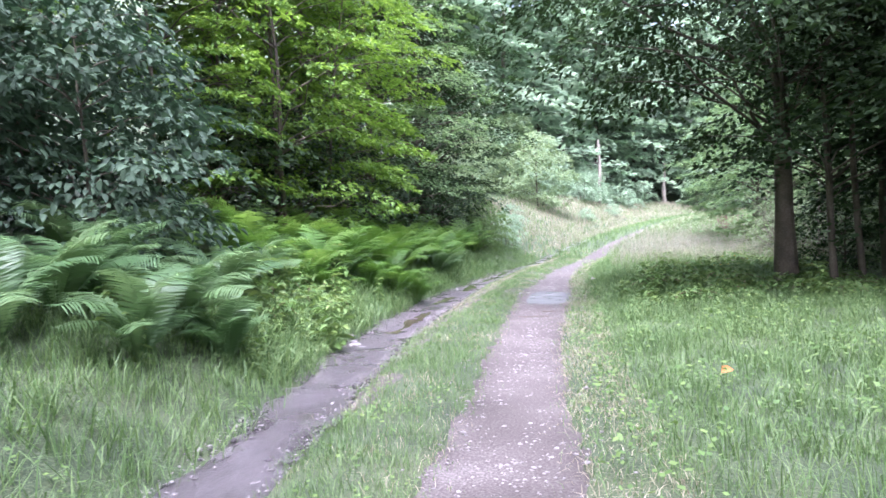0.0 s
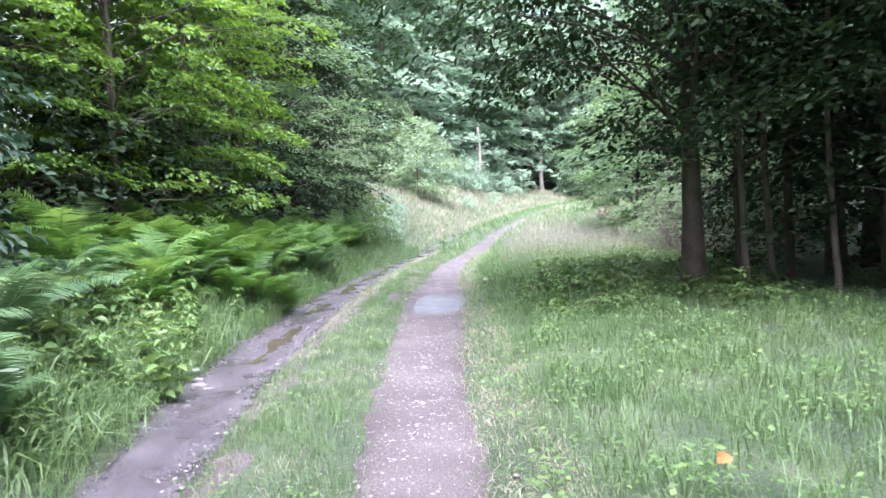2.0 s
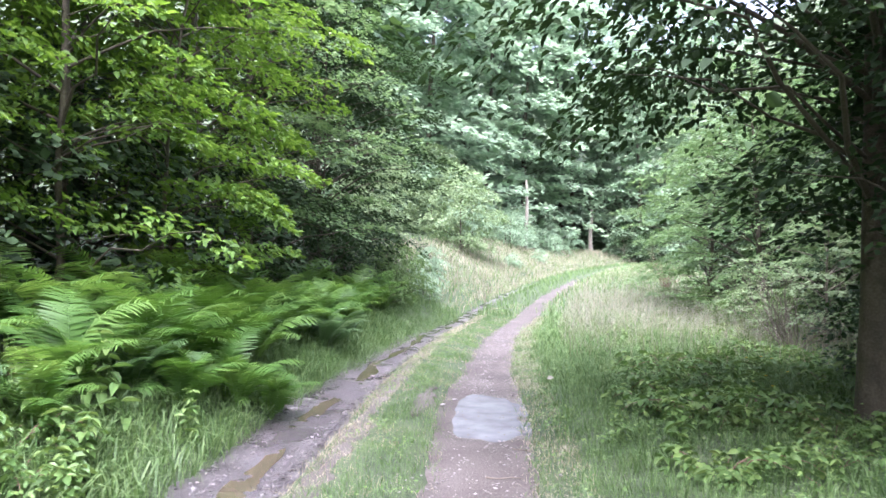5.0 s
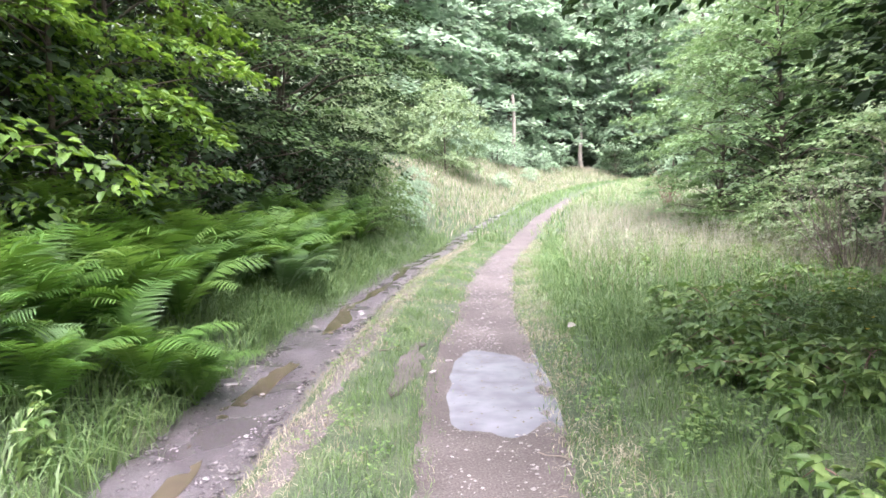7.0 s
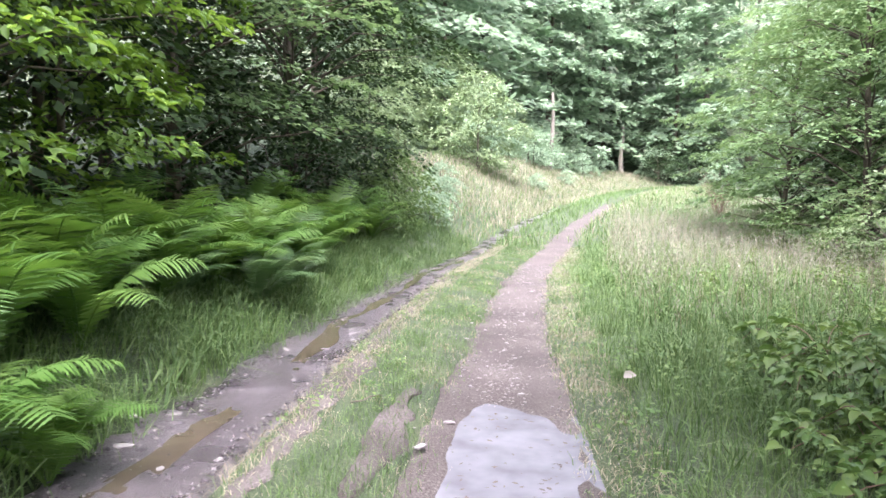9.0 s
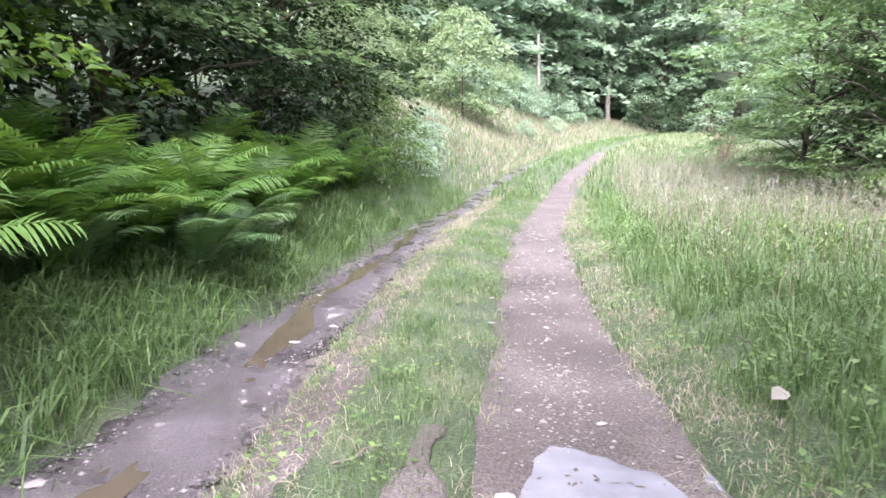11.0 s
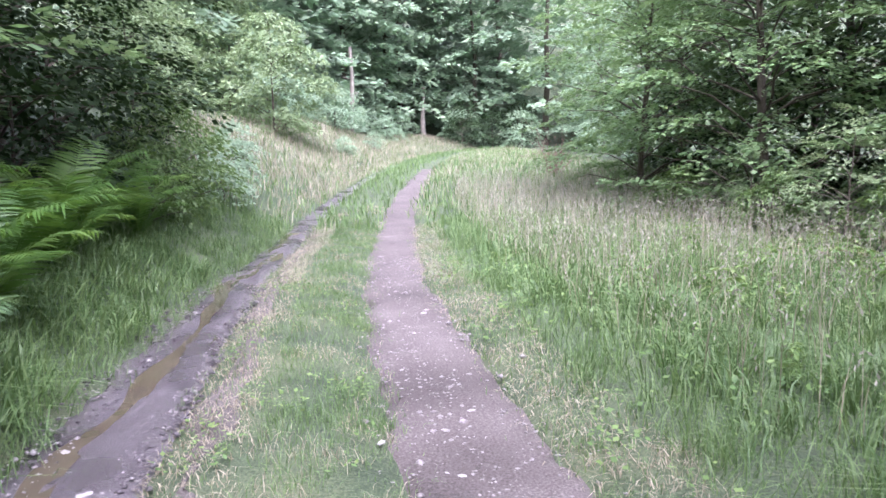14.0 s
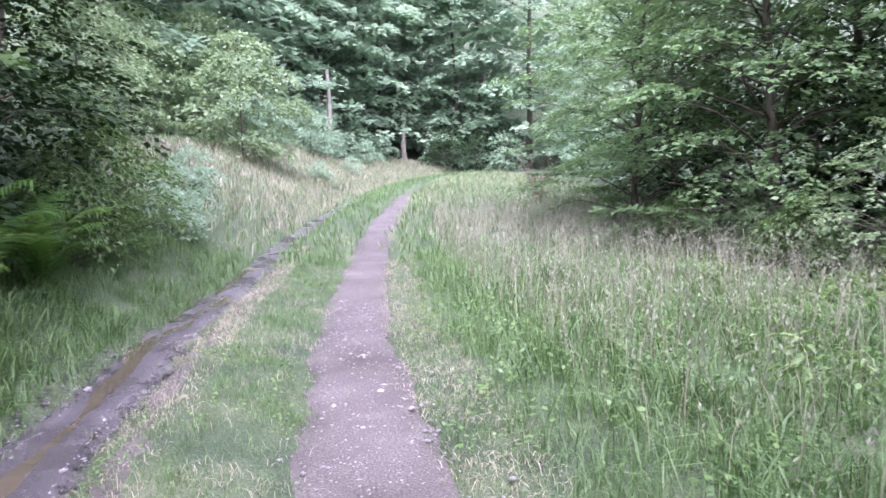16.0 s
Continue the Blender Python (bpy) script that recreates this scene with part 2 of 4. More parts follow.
def leaf_blades(pos, axis, normal, length, width, fold=0.25, droop=0.15):
    """Leaves: two quads each, folded on the midrib, pointed at base and tip."""
    axis = unit(axis)
    side = unit(np.cross(normal, axis))
    up = np.cross(axis, side)
    L, W = length[:, None], width[:, None]
    base = pos
    tip = pos + axis * L - up * L * droop
    m1 = pos + axis * L * 0.3
    m2 = pos + axis * L * 0.68 - up * L * droop * 0.4
    lift = up * W * fold
    l1, r1 = m1 + side * W * 0.46 + lift, m1 - side * W * 0.46 + lift
    l2, r2 = m2 + side * W * 0.38 + lift, m2 - side * W * 0.38 + lift
    v = np.stack([base, l1, l2, tip, r2, r1], 1).reshape(-1, 3)
    i = np.arange(len(pos))[:, None] * 6
    q = np.concatenate([i + [[0, 3, 2, 1]], i + [[0, 5, 4, 3]]], 1).reshape(-1, 4)
    return v, q


def leaf_flakes(pos, axis, normal, length, width):
    """Leaves far off: one kite each."""
    axis = unit(axis)
    side = unit(np.cross(normal, axis))
    L, W = length[:, None], width[:, None]
    v = np.stack([pos, pos + axis * L * 0.45 + side * W * 0.5, pos + axis * L, pos + axis * L * 0.45 - side * W * 0.5], 1).reshape(-1, 3)
    q = np.arange(len(pos) * 4).reshape(-1, 4)
    return v, q


def leaf_clumps(rng, centres, outward, radius, count, leaf, thick=0.15, droop=0.5):
    """Leaves in flat, drooping sprays round the clump centres."""
    n = len(centres)
    c = np.repeat(centres, count, 0)
    o = np.repeat(outward, count, 0)
    rr = np.repeat(radius, count)
    m = n * count
    a = rng.uniform(0, 2 * np.pi, m)
    r = np.sqrt(rng.uniform(0, 1, m)) * rr * (1 + 0.25 * np.sin(3 * a + np.repeat(rng.uniform(0, 6, n), count)))
    flat = np.stack([np.cos(a), np.sin(a), np.zeros(m)], -1)
    along = (flat * o).sum(-1)
    layer = (rng.integers(0, 3, m) - 1.0) * thick * rr * 0.9 + rng.normal(0, 0.12, m) * rr * thick
    tilt = np.repeat(rng.normal(0, 0.22, (n, 2)), count, 0)
    off = flat * r[:, None]
    z = layer - droop * along * r * 0.8 - 0.25 * r * r / np.maximum(rr, 0.01) + (off[:, :2] * tilt).sum(-1)
    pos = c + off + np.stack([0 * z, 0 * z, z], -1)
    axis = unit(flat + o * 0.8 + rng.normal(0, 0.55, (m, 3)))
    axis[:, 2] -= rng.uniform(0.05, 0.7, m)
    nor = unit(np.stack([rng.normal(0, 0.4, m), rng.normal(0, 0.4, m), np.ones(m)], -1) + o * 0.45)
    return pos, axis, nor, leaf * rng.uniform(0.6, 1.25, m)


def leaf_sprays(rng, centres, outward, radius, count, leaf):
    """Leaves on flat, fan-shaped boughs that reach outwards and bow at the tip."""
    n, m = len(centres), len(centres) * count
    rep = lambda a: np.repeat(a, count, 0)
    o, R = rep(unit(outward)), rep(radius)
    side = np.stack([-o[:, 1], o[:, 0], 0 * R], -1)
    u = rng.uniform(-0.75, 1.25, m)
    half = 0.62 * np.sqrt(np.clip(1 - ((u - 0.1) / 1.2) ** 2, 0.02, 1)) * (0.75 + 0.25 * np.sin(u * 7 + rep(rng.uniform(0, 6, n))))
    v = rng.uniform(-1, 1, m)
    v = np.sign(v) * np.abs(v) ** 0.8 * half
    roll, pitch = rep(rng.normal(0, 0.2, n)), rep(rng.normal(-0.12, 0.16, n))
    z = pitch * u + roll * v - 0.16 * np.clip(u, 0, 2) ** 2 - 0.25 * v ** 2 + rng.normal(0, 0.045, m)
    pos = rep(centres) + (o * u[:, None] + side * v[:, None]) * R[:, None] + np.stack([0 * z, 0 * z, z * R], -1)
    axis = unit(o * rng.uniform(0.3, 1.1, m)[:, None] + side * (np.sign(v) * rng.uniform(0.2, 1.0, m))[:, None] + rng.normal(0, 0.25, (m, 3)))
    axis[:, 2] -= rng.uniform(0.0, 0.45, m)
    nor = unit(np.stack([rng.normal(0, 0.28, m), rng.normal(0, 0.28, m), np.ones(m)], -1) + o * 0.3)
    return pos, axis, nor, leaf * rng.uniform(0.6, 1.25, m)


COUNT = {"tris": 0}


def make_tree(name, seed, height, radius, clumps, crown, leaf, per_clump, clump_size, leaf_mat, bark=None, lean=0.05, far=False, fine=False,
              wide=0.72, skew=(0.0, 0.0), shell=0.35, layered=False):
    """A tree: tapered trunk, curved limbs, and a crown of leafy sprays held out by them.
    crown: height of its foot, of its top, radius at the widest; shell: how hollow it is inside."""
    rng = np.random.default_rng(seed)
    bark = bark or BARK
    tree = new(name)
    n = 9
    s = np.linspace(0, 1, n)
    wob = np.cumsum(rng.normal(0, lean * 0.35, (n, 2)), 0) * height / n * 2
    wob -= wob[0]
    tl = rng.uniform(0, 6.28)
    line = np.stack([wob[:, 0] + np.cos(tl) * lean * height * s ** 1.4, wob[:, 1] + np.sin(tl) * lean * height * s ** 1.4, s * height - 0.15 * (s == 0)], -1)
    rad = radius * (1 - 0.86 * s) * np.where(s == 0, 1.35, 1)
    v, q = tube(line, rad, 9 if radius > 0.08 else 6)
    part("trunk", mesh_of("trunk", v, q, bark, smooth=True), tree)
    load = 2 * len(q)
    z0, z1, width = crown
    u = (np.arange(clumps) + rng.uniform(0, 1, clumps)) / clumps
    prof = np.sin(np.pi * np.clip(0.22 + 0.74 * u, 0, 1)) ** 0.75
    ang = np.arange(clumps) * 2.39996 + rng.normal(0, 0.4, clumps)
    depth = np.where(rng.uniform(0, 1, clumps) < shell, rng.uniform(0.3, 0.75, clumps), rng.uniform(0.75, 1.12, clumps))
    out = np.stack([np.cos(ang), np.sin(ang), np.zeros(clumps)], -1)
    zz = z0 + (z1 - z0) * u
    ax = np.stack([np.interp(zz, line[:, 2], line[:, k]) for k in range(2)], -1)
    centre = np.stack([ax[:, 0] + skew[0] * prof, ax[:, 1] + skew[1] * prof, zz], -1) + out * (width * prof * depth)[:, None]
    centre[:, 2] += rng.normal(0, 0.06 * (z1 - z0), clumps)
    centre[:, 2] = np.maximum(centre[:, 2], z0)
    size = clump_size * rng.uniform(0.7, 1.3, clumps)
    for k in range(clumps):
        if k % (5 if far else 2):
            continue
        r = np.linalg.norm(centre[k, :2] - ax[k])
        zs = np.clip(centre[k, 2] - 0.35 * r - 0.15, 0.15, height * 0.95)
        p0 = np.array([np.interp(zs, line[:, 2], line[:, c]) for c in range(3)])
        w = np.linspace(0, 1, 6)[:, None]
        end = centre[k] + out[k] * size[k] * 0.5 - np.array([0, 0, 0.1])
        pl = p0 + (end - p0) * w + np.array([0, 0, 1.0]) * (0.12 * r * np.sin(w * np.pi)) + rng.normal(0, 0.03, (6, 3)) * r * np.sin(w * np.pi)
        r0 = max(0.006, min(radius * 0.4, 0.009 * r + 0.005))
        lv, lq = tube(pl, np.linspace(r0, 0.003, 6), 4)
        part("limb", mesh_of("limb", lv, lq, bark, smooth=True), tree)
        load += 2 * len(lq)
    pos, axis, nor, ls = (leaf_sprays if layered else leaf_clumps)(rng, centre, out, size, per_clump, leaf)
    ok = pos[:, 2] > 0.08
    pos, axis, nor, ls = pos[ok], axis[ok], nor[ok], ls[ok]
    v, q = leaf_blades(pos, axis, nor, ls, ls * wide * 0.85) if fine else leaf_flakes(pos, axis, nor, ls, ls * wide)
    part("crown", mesh_of("crown", v, q, leaf_mat), tree)
    load += 2 * len(q)
    tree["load"] = int(load)
    COUNT["tris"] += int(load)
    return tree


def plant(thing, x, y, turn=0.0, size=1.0, sink=0.03, tilt=(0, 0)):
    """Stands a thing on the ground."""
    m = pose(x, y, float(land(x, y)) - sink, tilt[0], tilt[1], turn)
    thing.matrix_basis = m @ Matrix.Diagonal((size, size, size, 1))
    return thing


def plant_copy(thing, x, y, turn=0.0, size=1.0, sink=0.03, tilt=(0, 0), label=""):
    got = copy_thing(thing, Matrix())
    COUNT["tris"] += int(thing["load"]) if "load" in thing else 0
    plant(got, x, y, turn, size, sink, tilt)
    return tagged(got, label)

# ---- ground, wheel tracks, water ----
def build_ground():
    """One sheet out to the horizon, fine near the walk."""
    fu = np.concatenate([[-400, -200, -120, -80, -60, -45, -34, -26, -20, -16, -13, -11, -9.5], np.arange(-8.5, -0.75, 0.16), np.arange(-0.75, 2.7, 0.075), np.arange(2.75, 11, 0.16), [12, 14, 16, 20, 26, 34, 45, 60, 80, 120, 200, 400]])
    fy = np.concatenate([[-400, -200, -120, -80, -60, -45, -34, -26, -20, -16, -12, -9], np.arange(-7, 32, 0.16), np.arange(32, 66, 0.5), [70, 76, 84, 95, 110, 140, 200, 400]])
    U, Y = np.meshgrid(fu, fy, indexing="ij")
    X = U + rut_x(Y) * np.clip(1 - np.abs(U) / 40, 0, 1)  # its lines run along the rut
    # the sheet dips below the worn wheel tracks laid over it
    inside = np.maximum(rut_half(Y) - np.abs(X - rut_x(Y)), track_half(Y) - np.abs(X - track_x(Y)))
    Z = land(X, Y) - 0.055 * step01(inside / 0.12) * ((Y > -8) & (Y < 37))
    n, m = X.shape
    i, j = np.meshgrid(np.arange(n - 1), np.arange(m - 1), indexing="ij")
    a = i * m + j
    q = np.stack([a, a + m, a + m + 1, a + 1], -1).reshape(-1, 4)
    me = mesh_of("ground", np.stack([X, Y, Z], -1).reshape(-1, 3), q, EARTH, smooth=True)
    tagged(new("ground", me), "mossy forest soil under grass and leaf litter", "ground", kind="structure")


def smooth_noise(rng, rows, cols, cell_r, cell_c):
    """Smoothed random heights on a grid, about -1 to 1, with lumps of the given cell size."""
    a, b = int(rows / cell_r) + 3, int(cols / cell_c) + 3
    g = rng.uniform(-1, 1, (a, b))
    r, c = np.arange(rows) / cell_r, np.arange(cols) / cell_c
    i, j = r.astype(int), c.astype(int)
    fr, fc = step01(r - i)[:, None], step01(c - j)[None]
    top = g[i][:, j] * (1 - fc) + g[i][:, j + 1] * fc
    low = g[i + 1][:, j] * (1 - fc) + g[i + 1][:, j + 1] * fc
    return top * (1 - fr) + low * fr


def strip(name, centre, half, y0, y1, material, label, lift, rng, relief=0.0, ragged=0.065, category="road", across=15, step=0.07):
    """A worn wheel track that follows the land, with uneven edges."""
    ys = np.arange(y0, y1, step)
    cx = centre(ys)
    rows = len(ys)
    wl, wr = (half(ys) + ragged * (smooth_noise(rng, rows, 1, 0.8 / step, 1)[:, 0] * 0.8 + smooth_noise(rng, rows, 1, 0.17 / step, 1)[:, 0] * 0.8) for _ in range(2))
    u = np.linspace(-1, 1, across)
    X = cx[:, None] + np.where(u < 0, u * wl[:, None], u * wr[:, None])
    Y = np.repeat(ys[:, None], across, 1)
    edge = 1 - np.abs(u) ** 6
    bumps = sum(k * smooth_noise(rng, rows, across, max(1.0, f * c / step), max(1.0, c * across)) for k, c, f in ((1.0, 0.22, 6.0), (0.6, 0.1, 5.0), (0.4, 0.05, 2.0)))
    Z = land(X, Y) + lift * edge - 0.045 * (1 - edge) + relief * bumps * edge
    n, m = X.shape
    i, j = np.meshgrid(np.arange(n - 1), np.arange(m - 1), indexing="ij")
    a = i * m + j
    q = np.stack([a, a + 1, a + m + 1, a + m], -1).reshape(-1, 4)
    return tagged(new(name, mesh_of(name, np.stack([X, Y, Z], -1).reshape(-1, 3), q, material, smooth=True)), label, category, kind="structure")


def build_tracks():
    rng = np.random.default_rng(3)
    strip("road_track", track_x, track_half, -14, 40,
          TRACK_SOIL, "trodden pinkish grey soil track with fine gravel", 0.022, rng, relief=0.004)
    strip("road_rut", rut_x, rut_half, -9, 38,
          MUD, "wet muddy wheel rut with stones and tyre marks", 0.03, rng, relief=0.01, across=29, step=0.045)
    strip("road_bare_patch", lambda y: -0.6 - 0.06 * (y - 9.3), lambda y: 0.13 * np.sin(np.pi * np.clip((y - 8.4) / 1.9, 0.03, 0.97)) ** 0.6, 8.4, 10.3,
          TRACK_SOIL, "bare trodden soil worn into the grassy strip", 0.02, rng, relief=0.004, across=9)
    strip("road_rut_shoulder", lambda y: rut_x(y) + np.interp(y, [0, 8, 14, 22], [0.48, 0.66, 0.56, 0.42]), lambda y: 0.14 + 0.05 * np.sin(y * 1.9) + 0.04 * np.sin(y * 4.3), 1.0, 24,
          TRACK_SOIL, "dry crumbly soil and straw beside the muddy rut", 0.009, rng, relief=0.006, ragged=0.1, across=9)
    # water lying along the rut
    ys = np.arange(5.0, 24, 0.12)
    cx = rut_x(ys) - 0.02 + 0.09 * np.sin(ys * 1.3) + 0.04 * np.sin(ys * 3.7)
    w = np.clip(0.085 + 0.03 * np.sin(ys * 2.1 + 1) + 0.02 * np.sin(ys * 5.3), 0.012, 0.2)
    z = land(cx, ys) + 0.032
    u = np.array([-1, -0.5, 0, 0.5, 1.0])
    X = cx[:, None] + u * w[:, None]
    V = np.stack([X, np.repeat(ys[:, None], 5, 1), np.repeat(z[:, None], 5, 1)], -1).reshape(-1, 3)
    i, j = np.meshgrid(np.arange(len(ys) - 1), np.arange(4), indexing="ij")
    a = i * 5 + j
    q = np.stack([a, a + 1, a + 6, a + 5], -1).reshape(-1, 4)
    tagged(new("water_in_rut", mesh_of("water_in_rut", V, q, RUT_WATER, smooth=True)), "thin brown trickle of standing water in the rut", "water", kind="structure")
    # the puddle in the right-hand track
    n = 64
    a = np.linspace(0, 2 * np.pi, n, endpoint=False)
    r = 1 + 0.07 * np.sin(3 * a + 0.5) + 0.05 * np.sin(5 * a + 2) + 0.03 * np.sin(11 * a)
    px, py = 0.62 * np.sign(np.cos(a)) * np.abs(np.cos(a)) ** 0.75 * r, 1.7 * np.sign(np.sin(a)) * np.abs(np.sin(a)) ** 0.8 * r
    cy = 9.1
    x = track_x(cy + py) + 0.04 + px
    V = np.stack([np.r_[x, track_x(cy)], np.r_[cy + py, cy], np.full(n + 1, -0.045)], -1)
    t = np.stack([np.arange(n), (np.arange(n) + 1) % n, np.full(n, n)], -1)
    tagged(new("water_puddle", mesh_of("water_puddle", V, np.zeros((0, 4), int), PUDDLE, tris=t)), "shallow murky puddle, silt and the pale sky's reflection in its colour", "puddle", kind="structure")


def build_puddle_bits():
    """Leaf scraps and grit that float on the puddle."""
    rng = np.random.default_rng(47)
    n = 150
    y = 9.1 + rng.uniform(-1.05, 1.05, n)
    x = track_x(y) + rng.uniform(-0.42, 0.42, n)
    pos = np.stack([x, y, np.full(n, -0.041)], -1)
    a = rng.uniform(0, 6.28, n)
    size = rng.uniform(0.01, 0.05, n)
    v, q = leaf_flakes(pos, np.stack([np.cos(a), np.sin(a), 0 * a], -1), np.tile([0.0, 0, 1], (n, 1)), size, size * rng.uniform(0.2, 0.6, n))
    tagged(new("floating_bits", mesh_of("floating_bits", v, q, BARK)), "dark scraps of leaf and twig floating on the puddle", "litter", kind="stuff")


# ---- grass ----
def blades(rng, x, y, h, w, bend=0.45, z=None):
    """Grass blades: a quad and a tip quad each, bending over."""
    n = len(x)
    a = rng.uniform(0, 2 * np.pi, n)
    lean = rng.uniform(0.05, bend, n) + rng.exponential(0.12, n)
    d = np.stack([np.cos(a), np.sin(a), np.zeros(n)], -1)
    s = np.stack([-np.sin(a), np.cos(a), np.zeros(n)], -1)
    tw = rng.uniform(-1, 1, n)[:, None]
    s = unit(s + d * tw)
    b = np.stack([x, y, (land(x, y) if z is None else z) - 0.01], -1)
    up = np.array([0, 0, 1.0])
    m = b + up * (h * 0.55)[:, None] + d * (h * lean * 0.3)[:, None]
    t = b + up * (h * (1 - 0.35 * lean))[:, None] + d * (h * lean)[:, None]
    W = w[:, None]
    v = np.stack([b - s * W, b + s * W, m + s * W * 0.8, m - s * W * 0.8, t], 1).reshape(-1, 3)
    i = np.arange(n)[:, None] * 5
    return v, (i + [[0, 1, 2, 3]]), (i + [[3, 2, 4]]), t


def min3(a, b, c):
    return np.minimum(np.minimum(a, b), c)


def off_track(x, y):
    """How far a place lies outside both wheel tracks."""
    return min3(np.abs(x - track_x(y)) - np.interp(y, [0, 6, 9, 10.5, 12, 30], [0.39, 0.42, 0.52, 0.46, 0.4, 0.35]), np.abs(x - rut_x(y)) - np.interp(y, [0, 4, 8, 11, 14, 18, 30], [0.32, 0.4, 0.47, 0.41, 0.35, 0.28, 0.22]),
                      0.1 * (np.hypot((x + 0.62) / 0.1, (y - 9.35) / 0.8) - 1))


def grass_field(name, seed, count, area, height, width, material, label, keep=None, heads=False, bend=0.45, tufts=0, follow=None):
    rng = np.random.default_rng(seed)
    x0, x1, y0, y1 = area
    x, y = rng.uniform(x0, x1, count), rng.uniform(y0, y1, count)
    if follow is not None:
        x = follow(y) + x
    if tufts:
        x, y = tufted(rng, x, y, tufts, 0.07, area)
    k = off_track(x, y) > rng.normal(-0.04, 0.08, count)
    if keep is not None:
        k &= keep(x, y, rng)
    x, y = x[k], y[k]
    h = height(x, y) * rng.uniform(0.45, 1.25, len(x))
    w = width * rng.uniform(0.6, 1.4, len(x)) * np.clip(h / 0.25, 0.6, 1.5)
    v, q, t, tips = blades(rng, x, y, h, w, bend)
    ob = tagged(new(name, mesh_of(name, v, q, material, tris=t)), label, "grass", kind="stuff")
    COUNT["tris"] += 3 * len(x)
    if heads:
        n = len(x)
        k = 5
        u = np.linspace(0, 1, k)
        pos = np.repeat(tips, k, 0) + np.stack([rng.normal(0, 0.012, n * k), rng.normal(0, 0.012, n * k), -np.tile(u, n) * 0.13 + 0.03], -1)
        ax = np.stack([rng.normal(0, 0.6, n * k), rng.normal(0, 0.6, n * k), np.ones(n * k)], -1)
        size = rng.uniform(0.022, 0.045, n * k)
        fv, fq = leaf_flakes(pos, ax, rng.normal(0, 1, (n * k, 3)), size, size * 0.34)
        tagged(new("grass_seed_heads", mesh_of("grass_seed_heads", fv, fq, SEED_HEAD)), "pale feathery seed heads on tall grass", "grass", kind="stuff")
        COUNT["tris"] += 2 * len(fq)
    return ob


def between(x, y):
    return (x > rut_x(y)) & (x < track_x(y))


def right_of(x, y):
    return x - track_x(y)


def left_of(x, y):
    return rut_x(y) - x


def tufted(rng, x, y, tufts, spread, area):
    """Draws places together into tufts."""
    x0, x1, y0, y1 = area
    tx, ty = rng.uniform(x0, x1, tufts), rng.uniform(y0, y1, tufts)
    k = rng.integers(0, tufts, len(x))
    return tx[k] + rng.normal(0, spread, len(x)), ty[k] + rng.normal(0, spread, len(x))


